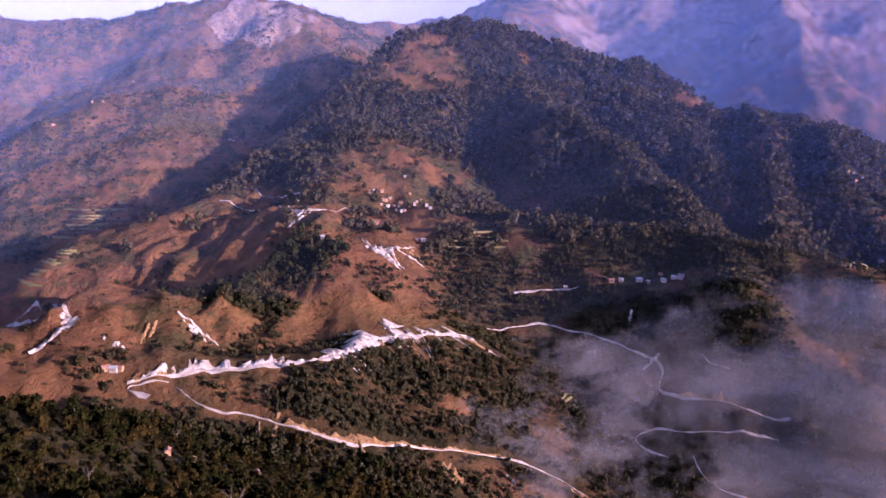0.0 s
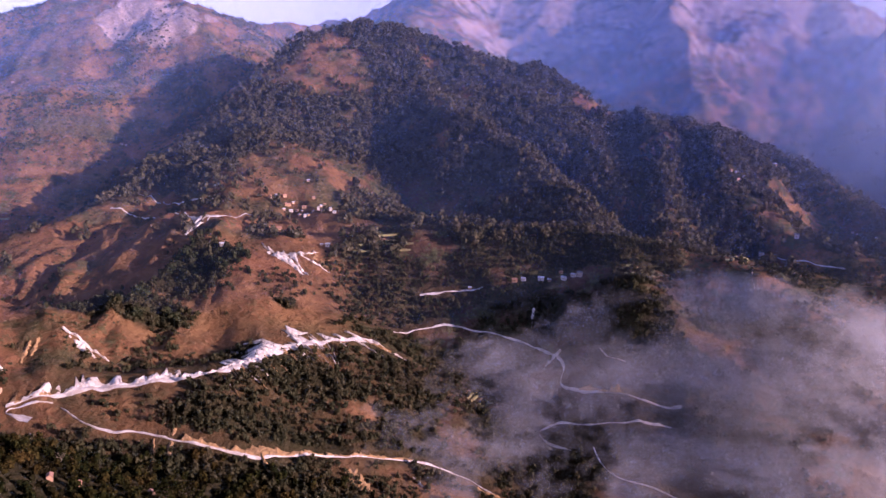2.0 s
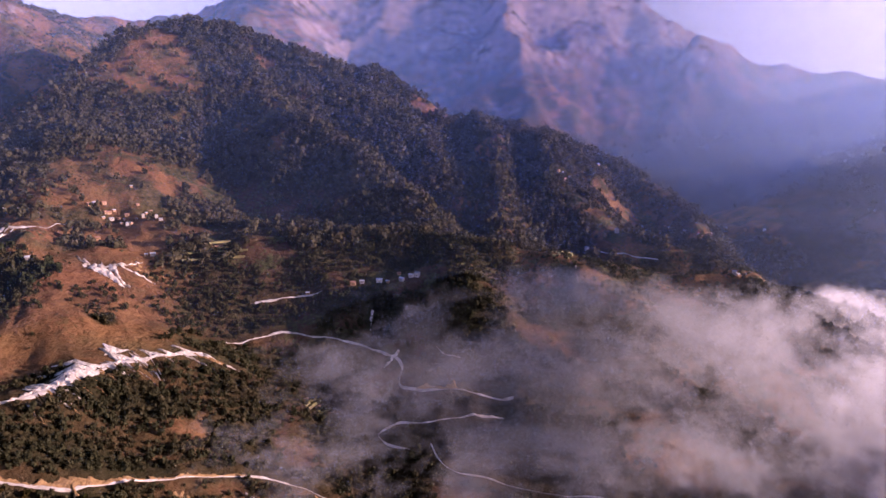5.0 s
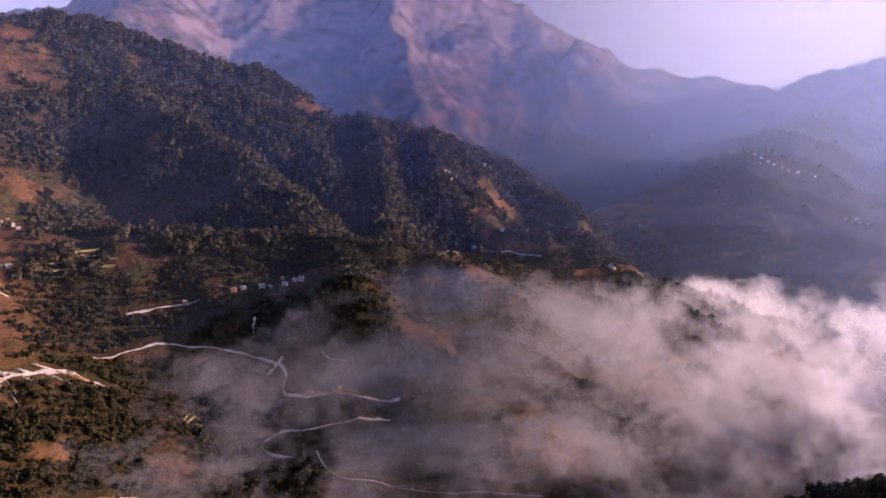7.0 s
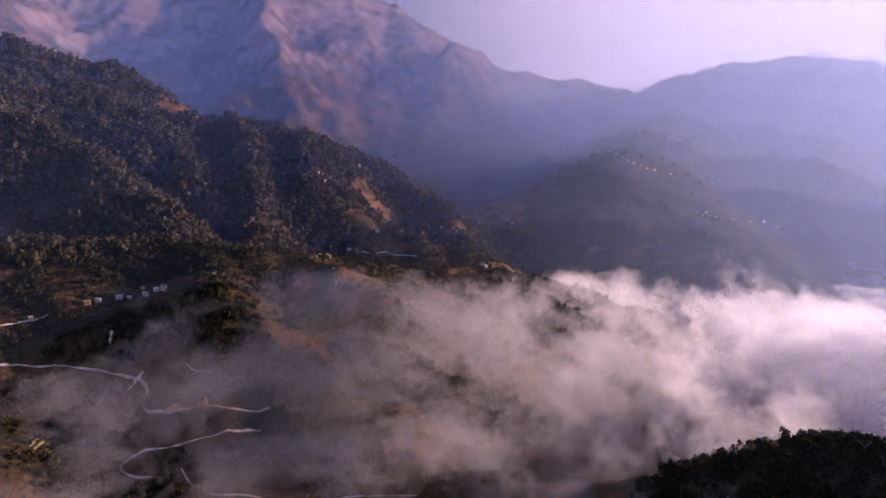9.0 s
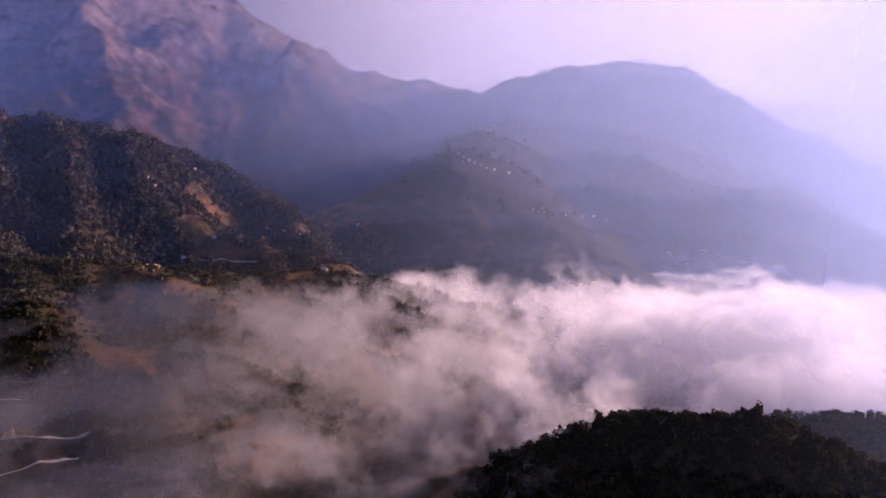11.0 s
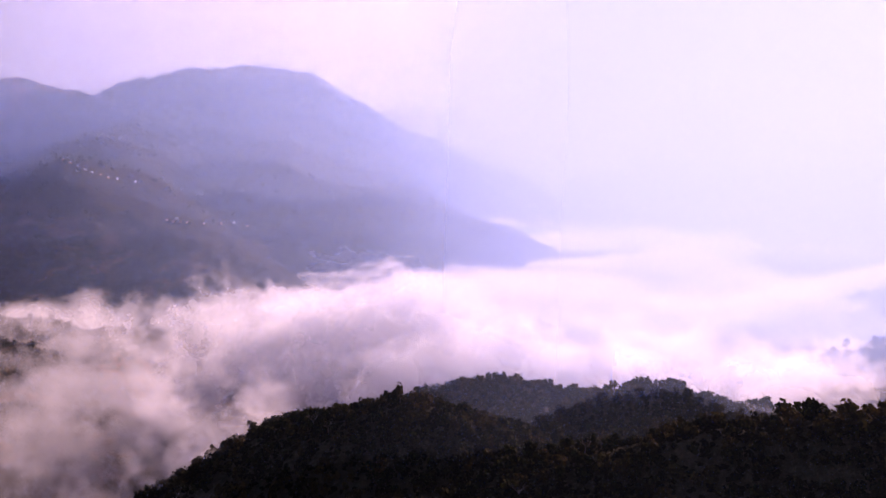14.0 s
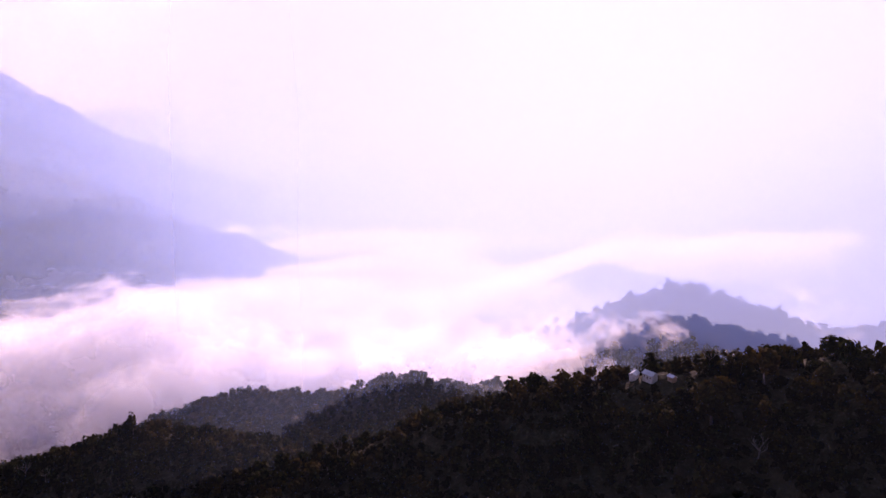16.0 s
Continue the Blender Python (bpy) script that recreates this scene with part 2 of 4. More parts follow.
# each ridge: points (x, y, z), fall per metre, roundness of the crest
RIDGES = {
    "main": ([(-437, 774, 345), (-407, 849, 362), (-345, 934, 392), (-311, 1000, 414), (-298, 1110, 446), (-219, 1230, 514), (-140, 1336, 620), (-102, 1386, 660), (18, 1435, 693), (129, 1430, 688), (232, 1372, 640), (371, 1324, 605), (452, 1260, 550), (499, 1243, 528), (588, 1182, 513), (709, 1135, 452), (765, 1064, 408), (770, 938, 364), (735, 823, 336)], 0.84, 12),
    "main_nose": ([(85, 1426, 683), (125, 1312, 590), (192, 1114, 512), (258, 1017, 462), (306, 905, 402), (314, 836, 376)], 0.95, 14),
    "main_left_nose": ([(-60, 1390, 650), (-130, 1200, 520), (-170, 1030, 450), (-170, 930, 415), (-166, 834, 386)], 0.55, 30),
    "main_mid_nose": ([(232, 1372, 630), (373, 1184, 520), (390, 1080, 455), (395, 980, 395)], 0.85, 12),
    "main_red_nose": ([(520, 1230, 522), (499, 1091, 484), (459, 974, 415), (421, 854, 370)], 0.95, 10),
    "main_house_nose": ([(640, 1160, 486), (590, 1089, 490), (560, 968, 432), (590, 860, 372), (640, 790, 350), (720, 720, 320)], 0.9, 12),
    "plow_upper": ([(-408, 901, 371), (-312, 897, 381), (-234, 879, 388), (-174, 847, 389)], 0.55, 40),
    "plow_lower": ([(-432, 829, 344), (-338, 812, 349), (-250, 807, 351), (-187, 790, 359)], 0.55, 40),
    "shelf": ([(-40, 900, 390), (60, 870, 384), (142, 842, 376), (266, 799, 374), (360, 735, 368), (420, 690, 362), (486, 699, 346), (587, 620, 338), (698, 575, 308), (800, 540, 270)], 0.6, 30),
    "shelf_spur": ([(300, 760, 365), (290, 644, 352), (300, 560, 296), (320, 480, 245)], 0.75, 16),
    "shelf_spur_right": ([(412, 690, 358), (440, 600, 310), (470, 520, 260)], 0.5, 20),
    "mid_spur": ([(142, 842, 372), (180, 760, 330), (192, 689, 300), (199, 611, 262), (190, 520, 228)], 0.5, 20),
    "brown": ([(-166, 834, 384), (-110, 806, 374), (-121, 759, 366), (-100, 700, 350), (-60, 655, 325), (-20, 600, 290)], 0.5, 45),
    "brown_left": ([(-121, 759, 364), (-202, 640, 350), (-250, 610, 352), (-299, 594, 356), (-345, 550, 342), (-400, 480, 300)], 0.48, 25),
    "lane": ([(-300, 500, 318), (-200, 520, 320), (-108, 530, 322), (-78, 565, 322), (-50, 605, 316)], 0.58, 14),
    "lane_low": ([(-160, 505, 302), (-108, 500, 296), (-40, 495, 272), (20, 490, 256), (80, 450, 235)], 0.58, 10),
    "near_left": ([(-420, 20, 500), (-300, 180, 440), (-235, 310, 372), (-215, 350, 346), (-225, 400, 320), (-250, 440, 308)], 0.62, 20),
    "near_left_low": ([(-250, 100, 435), (-110, 150, 392), (-110, 220, 362), (-40, 250, 322), (40, 280, 270)], 0.55, 20),
    "left_mountain": ([(-1500, 1400, 640), (-1038, 1696, 703), (-933, 1752, 736), (-757, 1828, 780), (-536, 1800, 783), (-430, 1826, 796), (-322, 1851, 778), (-160, 1975, 760), (60, 2200, 820)], 0.72, 30),
    "left_mountain_nose": ([(-440, 1810, 790), (-610, 1690, 690), (-770, 1500, 565), (-850, 1280, 440), (-860, 1060, 350)], 0.56, 40),
    "left_mountain_arm": ([(-1050, 1750, 740), (-1150, 1400, 570), (-1150, 1100, 430), (-1100, 850, 340)], 0.45, 60),
    "far_mountain": ([(-300, 2800, 820), (44, 2665, 892), (389, 2624, 996), (755, 2537, 1054), (1267, 2231, 990), (1442, 2138, 936), (1614, 2037, 822), (1840, 1992, 732), (2124, 1854, 682), (2372, 1709, 655)], 0.75, 25),
    "far_nose_a": ([(297, 2534, 1024), (188, 1992, 779), (134, 1695, 648), (90, 1417, 538)], 0.62, 25),
    "far_nose_b": ([(1074, 2216, 974), (933, 1984, 834), (863, 1774, 692), (815, 1620, 574), (758, 1525, 491)], 0.95, 12),
    "far_nose_c": ([(1519, 1798, 783), (1411, 1719, 721), (1325, 1646, 643), (1238, 1574, 559), (1155, 1511, 485)], 1.05, 12),
    "round_hill": ([(1921, 1787, 655), (2136, 1540, 626), (2204, 1253, 696), (2276, 1121, 721), (2323, 904, 697), (2331, 757, 612), (2259, 662, 548), (2311, 471, 490), (2240, 300, 425), (2200, 180, 360), (2160, 60, 300)], 0.75, 30),
    "round_hill_arm": ([(2200, 1300, 680), (1700, 1150, 520), (1400, 1010, 465), (1205, 915, 440), (1139, 671, 345), (1130, 560, 300)], 0.45, 30),
    "round_hill_front": ([(2280, 900, 640), (1900, 800, 480), (1616, 666, 412), (1608, 378, 364), (1440, 185, 325), (1400, 100, 290)], 0.5, 30),
    "near_right": ([(20, -220, 455), (110, -60, 372), (200, -20, 345), (418, 10, 334), (440, 43, 341), (453, 67, 343), (457, 90, 339), (460, 118, 329), (467, 147, 321), (467, 174, 306), (453, 218, 285), (450, 229, 274), (446, 243, 254)], 0.6, 14),
    "near_right_b": ([(140, -330, 455), (276, -217, 425), (300, -212, 420), (319, -182, 411), (332, -163, 405), (347, -140, 397), (358, -120, 390), (367, -97, 381), (374, -86, 374), (381, -60, 364), (387, -37, 355), (396, -6, 340), (401, 20, 327)], 0.62, 12),
    "knolls": ([(504, -129, 325), (523, -106, 329), (534, -80, 333), (544, -57, 326), (555, -25, 309), (565, -8, 293)], 0.55, 12),
    "far_knoll": ([(805, -713, 274), (767, -604, 287), (801, -561, 312), (837, -518, 311), (883, -460, 316), (923, -400, 318), (966, -314, 286), (988, -256, 241), (1003, -211, 207)], 0.5, 14),
    "mid_knoll": ([(593, -405, 330), (629, -388, 341), (660, -366, 349), (697, -329, 319), (718, -306, 300), (736, -274, 272)], 0.5, 14),
    "misty_knoll": ([(605, -33, 279), (615, -15, 293), (621, 22, 295), (621, 49, 297), (622, 91, 283), (624, 125, 263)], 0.5, 12),
    "near_tree_knoll": ([(294, 167, 312), (299, 191, 316), (297, 208, 303)], 0.7, 6),
    "sun_ridge": ([(4985, 6, 194), (4741, -603, 474), (4576, -1096, 798), (4303, -1906, 798), (4154, -2205, 836), (4059, -2381, 787), (3625, -2584, 892), (3256, -2835, 987), (2667, -3287, 1109)], 0.5, 40),
    "east_range": ([(3300, 1700, 640), (3539, 944, 640), (3200, 500, 540), (3068, 168, 438), (3000, -60, 330)], 0.5, 30),
    "back": ([(-1500, 1400, 640), (-1500, 300, 600), (-1100, -600, 560), (-500, -900, 560), (100, -900, 520), (700, -1400, 560), (2200, -2700, 1000)], 0.4, 60),
}
FLOOR = 205.0


def crest(x, y, points, fall, soft):
    best = np.full(x.shape, -1e9)
    for (ax, ay, az), (bx, by, bz) in zip(points, points[1:]):
        dx, dy = bx - ax, by - ay
        u = np.clip(((x - ax) * dx + (y - ay) * dy) / (dx * dx + dy * dy), 0, 1)
        d = np.hypot(x - ax - u * dx, y - ay - u * dy)
        best = np.maximum(best, az + u * (bz - az) - fall * (np.sqrt(d * d + soft * soft) - soft))
    return best


def land_height(x, y):
    """Height of the ground at arrays x, y."""
    shape = np.shape(x)
    x, y = np.ravel(np.asarray(x, float)), np.ravel(np.asarray(y, float))
    far = np.hypot(x - 40, y + 10)
    bend = np.clip((far - 500) / 1500, 0.15, 1) * 60
    wx = x + bend * fbm(x, y, 260, 3, 11)
    wy = y + bend * fbm(x, y, 260, 3, 23)
    peak = np.full(x.shape, FLOOR)
    over = np.zeros(x.shape)
    k = 9.0
    heights = []
    for points, fall, soft in RIDGES.values():
        heights.append(crest(wx, wy, points, fall, soft))
        peak = np.maximum(peak, heights[-1])
    over = np.exp(np.maximum((FLOOR - peak) / k, -40))
    for h in heights:
        over += np.exp(np.maximum((h - peak) / k, -40))
    z = peak + k * np.log(over) - 4
    low = np.clip((z - FLOOR) / 60, 0, 1)
    size = np.clip((far - 250) / 1500, 0.12, 1.0)
    z += low * size * (36 * ridged(x, y, 330, 5, 31) - 9)
    z += low * (0.4 + size) * 7 * fbm(x, y, 70, 4, 47)
    z += low * size * 9 * fbm(x, y, 30, 3, 59)
    z += low * smooth_step(far, 350, 600) * 6 * (ridged(x * 1.0 + 0.5 * y, 0.45 * y, 46, 3, 53) - 0.25)
    worn = smooth_step(y, 520, 580) * (1 - smooth_step(y, 980, 1060)) * (1 - smooth_step(x, -170, -60))
    z += low * worn * 9 * (ridged(0.97 * x - 0.23 * y + 10 * fbm(x, y, 60, 2, 37), 0.09 * y, 30, 3, 67) - 0.25)
    return z.reshape(shape)
# -- land ends


def grid_mesh(name, xyz, closed, fields, material):
    """A mesh from an array of rings x columns x 3, with named numbers for each vertex."""
    rings, cols = xyz.shape[:2]
    i, j = np.meshgrid(np.arange(rings - 1), np.arange(cols if closed else cols - 1), indexing="ij")
    k = (j + 1) % cols
    faces = np.stack([i * cols + j, i * cols + k, (i + 1) * cols + k, (i + 1) * cols + j], axis=-1).reshape(-1, 4)
    me = bpy.data.meshes.new(name)
    me.vertices.add(rings * cols)
    me.vertices.foreach_set("co", xyz.reshape(-1).astype(np.float32))
    me.loops.add(faces.size)
    me.loops.foreach_set("vertex_index", faces.reshape(-1).astype(np.int32))
    me.polygons.add(len(faces))
    me.polygons.foreach_set("loop_start", np.arange(0, faces.size, 4, dtype=np.int32))
    me.polygons.foreach_set("use_smooth", np.ones(len(faces), dtype=bool))
    me.update(calc_edges=True)
    for key, value in fields.items():
        me.attributes.new(key, "FLOAT", "POINT").data.foreach_set("value", np.ravel(value).astype(np.float32))
    me.materials.append(material)
    return new(name, me)


def smooth(v, low, high):
    u = np.clip((v - low) / (high - low), 0, 1)
    return u * u * (3 - 2 * u)


def blob(x, y, cx, cy, rx, ry, n):
    """1 inside an uneven patch round a middle, 0 outside it."""
    return 1 - smooth(np.hypot((x - cx) / rx, (y - cy) / ry) + 0.9 * n, 0.75, 1.1)


CREST_X, CREST_Y = [p[0] for p in RIDGES["main"][0][:9]], [p[1] for p in RIDGES["main"][0][:9]]


def forest_share(x, y, z):
    """How wooded the ground is, 0 to 1."""
    n = fbm(x, y, 110, 4, 71)
    m = fbm(x, y, 45, 3, 77)
    wood = smooth(z + 40 * n, 392, 430) * smooth(y, 830, 900) * smooth(x - np.interp(y, CREST_Y, CREST_X) + 30 * n, -25, 15) * (1 - smooth(y, 1480, 1650))
    wood = wood * (1 - 0.9 * blob(x, y, -70, 965, 150, 125, n)) * (1 - 0.9 * blob(x, y, -40, 1330, 75, 60, n)) * (1 - 0.9 * blob(x, y, 452, 1250, 40, 35, n)) * (1 - 0.9 * blob(x, y, 484, 1063, 25, 30, n))
    wood = wood * (1 - 0.7 * smooth(m, 0.2, 0.3) * (1 - smooth(x, 200, 350)))
    shelf = np.maximum(blob(x, y, 350, 790, 140, 60, n), 0.85 * smooth(n + 0.5 * m, -0.15, 0.1) * smooth(x, 40, 120) * smooth(y, 440, 560) * (1 - smooth(y, 900, 1000)))
    village = np.maximum(0.35 * smooth(m, 0.0, 0.15) * blob(x, y, -30, 880, 150, 90, n), 0.5 * smooth(m, -0.02, 0.15) * blob(x, y, 130, 800, 170, 110, n))
    clump = np.maximum.reduce([blob(x, y, -148, 725, 36, 48, n), blob(x, y, -200, 638, 46, 24, n), blob(x, y, -45, 560, 70, 40, n), 0.6 * blob(x, y, 40, 590, 55, 45, n), blob(x, y, -85, 485, 90, 18, n), 0.75 * blob(x, y, -60, 530, 140, 36, n) * smooth(m, 0.0, 0.14), 0.8 * blob(x, y, 40, 560, 110, 70, n) * smooth(m, -0.04, 0.12), blob(x, y, -60, 670, 16, 12, n)])
    gully = (0.25 + 0.3 * smooth(x, -40, 40)) * smooth(m + 0.5 * n, 0.12 - 0.2 * smooth(x, -40, 40), 0.3) * (1 - smooth(y, 900, 1000)) * smooth(y, 400, 450)
    near = (1 - smooth(np.hypot(x + 130, y - 220) + 60 * n, 230, 300)) * (1 - 0.9 * blob(x, y, -255, 395, 70, 45, n))
    right = smooth(x, 60, 110) * (1 - smooth(y, 230, 300)) * (1 - smooth(x, 1000, 1100))
    round_hill = 0.95 * smooth(x, 950, 1100) * (1 - smooth(y, 1500, 1700))
    floor = 0.8 * smooth(x, 60, 160) * smooth(y, 60, 120) * (1 - smooth(z, 290, 320)) * smooth(m, -0.3, -0.05)
    lower = 0.6 * smooth(x, -30, 20) * smooth(y, 600, 660) * (1 - smooth(z, 400, 425)) * (1 - smooth(y, 980, 1060)) * smooth(m, -0.25, -0.02)
    line = 0.7 * (1 - smooth(np.abs(x - np.interp(y, CREST_Y, CREST_X) + 14 * m), 8, 22)) * smooth(y, 780, 860) * (1 - smooth(y, 1300, 1400)) * smooth(m, -0.2, 0.0)
    left = 0.3 * smooth(n + 0.6 * m, 0.05, 0.3) * (1 - smooth(x, -250, -100)) * smooth(y, 900, 1000)
    bare = 1 - 0.8 * blob(x, y, 500, 670, 200, 120, n) * smooth(m, -0.25, -0.05)
    shelf, lower, floor, gully = shelf * np.maximum(bare, blob(x, y, 350, 790, 140, 60, n)), lower * bare, floor * bare, gully * bare
    return np.clip(np.maximum.reduce([wood, shelf, village, clump, gully, near, right, round_hill, left, floor, lower, line]), 0, 1)


# ---- ground: one sheet of rings round the valley's middle, finer where it is looked at ----
CX, CY = 40.0, -12.0
COLS_SEEN, RINGS = 1050, 620
angles = np.concatenate([np.linspace(radians(42), radians(-142), COLS_SEEN), np.linspace(radians(-142), radians(-318), 120)[1:-1]])
radii = np.concatenate([np.linspace(0.5, 45, 16)[:-1], 45 * (4950 / 45) ** (np.arange(RINGS) / (RINGS - 1))])
rr, aa = np.meshgrid(radii, angles, indexing="ij")
gx, gy = CX - rr * np.sin(aa), CY + rr * np.cos(aa)
gz = land_height(gx, gy)
slope = np.hypot(np.gradient(gz, axis=0) / np.gradient(rr, axis=0), 0)
wooded = forest_share(gx, gy, gz)
rocky = smooth(gz, 560, 760) * smooth(gy, 1350, 1600) * 0.5 * (0.4 + 0.6 * smooth(gx, 100, 500)) + 0.25 * smooth(slope, 0.5, 1.0) + 0.55 * blob(gx, gy, -400, 1700, 110, 110, fbm(gx, gy, 110, 4, 71))
# dim slope mask: lower eastern ground where fog shade is painted in
ground = grid_mesh("ground", np.stack([gx, gy, gz], axis=-1), True, {"forest": wooded, "rock": rocky, "dim_slope": smooth(gx + 60 * fbm(gx, gy, 120, 3, 19), -10, 60) * smooth(gy, 430, 520) * (1 - smooth(gz, 420, 470)) * (1 - smooth(gx, 300, 400)), "scrub": np.maximum(0.35 + 0.6 * smooth(fbm(gx, gy, 160, 4, 83), -0.1, 0.2), smooth(np.interp(gy, CREST_Y, CREST_X) - gx, 0, 80) * smooth(gy, 900, 1000)) + smooth(gx, -30, 30) * smooth(gy, 560, 640) + 0.5 * smooth(gy, 1600, 1900)}, LAND)
tagged(ground, "dry brown terraced hillsides with scrub and woods falling into a valley", "hillside", kind="structure")

# a height map of the middle of the land, to set many small things on it quickly
MAP_X, MAP_Y, MAP_STEP = -720.0, -460.0, 2.5
map_x, map_y = np.meshgrid(MAP_X + MAP_STEP * np.arange(720), MAP_Y + MAP_STEP * np.arange(800), indexing="ij")
HEIGHTS = land_height(map_x, map_y)


def height_at(x, y):
    """Height of the ground, from the map where it reaches."""
    x, y = np.asarray(x, float), np.asarray(y, float)
    u, v = (x - MAP_X) / MAP_STEP, (y - MAP_Y) / MAP_STEP
    if np.any(u < 0) or np.any(v < 0) or np.any(u > 718) or np.any(v > 798):
        return land_height(x, y)
    i, j = np.floor(u).astype(int), np.floor(v).astype(int)
    fu, fv = u - i, v - j
    return (HEIGHTS[i, j] * (1 - fu) + HEIGHTS[i + 1, j] * fu) * (1 - fv) + (HEIGHTS[i, j + 1] * (1 - fu) + HEIGHTS[i + 1, j + 1] * fu) * fv


# ---- haze: thin upright tinted sheets that imitate hazy air, one behind the other ----
veils = new("morning_haze")
tagged(veils, "tinted sheets imitating thin blue morning haze between the ridges", "haze", kind="structure")
for n, (radius, share, near_share) in enumerate([(240, 0, 0.001), (360, 0, 0.004), (480, 0, 0.018), (620, 0, 0.11), (780, 0, 0.18), (700, 0.018, 0), (860, 0.018, 0), (1000, 0.025, 0), (1140, 0.032, 0), (1280, 0.038, 0), (1430, 0.055, 0), (1590, 0.12, 0), (1760, 0.15, 0), (1950, 0.17, 0), (2150, 0.17, 0), (2400, 0.2, 0), (2900, 0.33, 0), (3500, 0.55, 0), (4300, 0.8, 0)]):
    va, vz = np.meshgrid(np.linspace(math.pi, 3 * math.pi, 181)[:-1], np.linspace(180, 2100, 30), indexing="xy")
    wob = radius * (1 + 0.03 * np.sin(3 * va + n))
    vx, vy = CX + wob * np.cos(va), CY + wob * np.sin(va)
    # Sheets grow denser towards the sun to imitate its pale glow.
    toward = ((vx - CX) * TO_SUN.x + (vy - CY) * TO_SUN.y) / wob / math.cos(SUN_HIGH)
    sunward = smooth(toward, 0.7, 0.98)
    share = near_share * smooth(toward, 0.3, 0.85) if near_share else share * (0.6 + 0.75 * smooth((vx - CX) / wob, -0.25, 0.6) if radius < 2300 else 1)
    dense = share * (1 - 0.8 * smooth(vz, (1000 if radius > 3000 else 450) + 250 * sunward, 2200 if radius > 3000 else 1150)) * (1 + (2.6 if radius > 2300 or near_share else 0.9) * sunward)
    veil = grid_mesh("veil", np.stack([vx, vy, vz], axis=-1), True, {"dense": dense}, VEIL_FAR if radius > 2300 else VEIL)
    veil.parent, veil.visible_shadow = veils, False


# ---- fog: thin layers and curtains of droplets lying in the valley ----
def fog_share(x, y, z):
    """How thick the fog tends to be at a place."""
    top = 298 + 16 * smooth(x - 0.25 * y, 0, 450) - 52 * smooth(x + 0.35 * y, 850, 1250) + 46 * fbm(x, y, 210, 4, 93)
    knolls = np.exp(-((x - 530) / 150) ** 2 - ((y + 70) / 150) ** 2) + np.exp(-((x - 780) / 200) ** 2 - ((y + 400) / 200) ** 2)
    spur = np.exp(-((x - 385) / 190) ** 2 - ((y - 605) / 135) ** 2)
    top = top + 6 * knolls + 62 * spur
    e = x - 0.25 * y
    thick = 0.07 + 0.08 * smooth(e, -140, 150) + 0.06 * smooth(e, 300, 700) + 0.4 * smooth(x, 800, 1500) + 0.34 * smooth(0.42 * x - y, -80, 170) * smooth(x, 350, 600)
    thick = thick - (0.8 + 0.7 * smooth(x, 700, 1200)) * smooth(z, top - 30, top + 24) - 0.38 * (1 - smooth(x + 0.1 * y, 10, 180)) * smooth(z, 215, 340) - 0.5 * (1 - smooth(x, -80, 55))
    thick = thick + 0.34 * spur + 0.17 * np.exp(-((x - 370) / 110) ** 2 - ((y - 510) / 110) ** 2) - 0.08 * smooth(e, 120, 260) * (1 - smooth(e, 380, 520)) * smooth(z, 240, 290)
    thick = thick - 0.9 * np.exp(-((x - 618) / 70) ** 2 - ((y - 39) / 80) ** 2) * smooth(z, 250, 278)
    return thick - 0.7 * (1 - smooth(np.hypot(x - CX, y - CY) + 230 * smooth(e, 280, 410), 310, 560))


fog = new("valley_fog")
tagged(fog, "white morning fog filling the valley below the hills", "fog", kind="structure")
for n in range(3):
    fa, fr = np.meshgrid(np.linspace(math.pi, 3 * math.pi, 181)[:-1], 200 * (4700 / 200) ** (np.arange(110) / 109), indexing="xy")
    fx, fy = CX + fr * np.cos(fa), CY + fr * np.sin(fa)
    fz = 222 + 14 * n + 12 * fbm(fx, fy, 300, 3, 91)
    layer = grid_mesh("fog_layer", np.stack([fx, fy, fz], axis=-1), True, {"dense": fog_share(fx, fy, fz), "depth": np.full(fz.shape, 0.08)}, FOG)
    layer.parent, layer.visible_shadow = fog, False
curtains = [300 + 30 * k for k in range(38)] + [1480 * 1.12 ** k for k in range(1, 11)]
for n, radius in enumerate(curtains):
    gap = 30 if radius < 1480 else 0.12 * radius
    fa, fz = np.meshgrid(np.linspace(math.pi, 3 * math.pi, 241)[:-1], np.linspace(206, 360, 20), indexing="xy")
    wob = radius * (1 + 0.012 * np.sin(5 * fa + 1.7 * n))
    fx, fy = CX + wob * np.cos(fa), CY + wob * np.sin(fa)
    layer = grid_mesh("fog_curtain", np.stack([fx, fy, fz], axis=-1), True, {"dense": fog_share(fx, fy, fz), "depth": 1 - np.exp(-gap / (75 + 55 * (1 - smooth(fx - 0.25 * fy, 300, 700))))}, FOG)
    layer.parent = fog


rnd = random.Random(9)


def part(name, bm, material, parent, label=""):
    me = bpy.data.meshes.new(name)
    bm.to_mesh(me)
    bm.free()
    me.materials.append(material)
    ob = new(name, me)
    ob.parent = parent
    return tagged(ob, label) if label else ob


# ---- roads, cuts and slides ----
def drawn(points, step=3.0):
    """A smooth course through a few points, as arrays x, y."""
    p = np.array(points, float)
    p = np.vstack([2 * p[0] - p[1], p, 2 * p[-1] - p[-2]])
    out = []
    for a, b, c, d in zip(p, p[1:], p[2:], p[3:]):
        n = max(2, int(np.hypot(*(c - b)) / step))
        for u in np.arange(n) / n:
            out.append(0.5 * (2 * b + (c - a) * u + (2 * a - 5 * b + 4 * c - d) * u * u + (3 * b - a - 3 * c + d) * u ** 3))
    out.append(p[-2])
    return np.array(out)


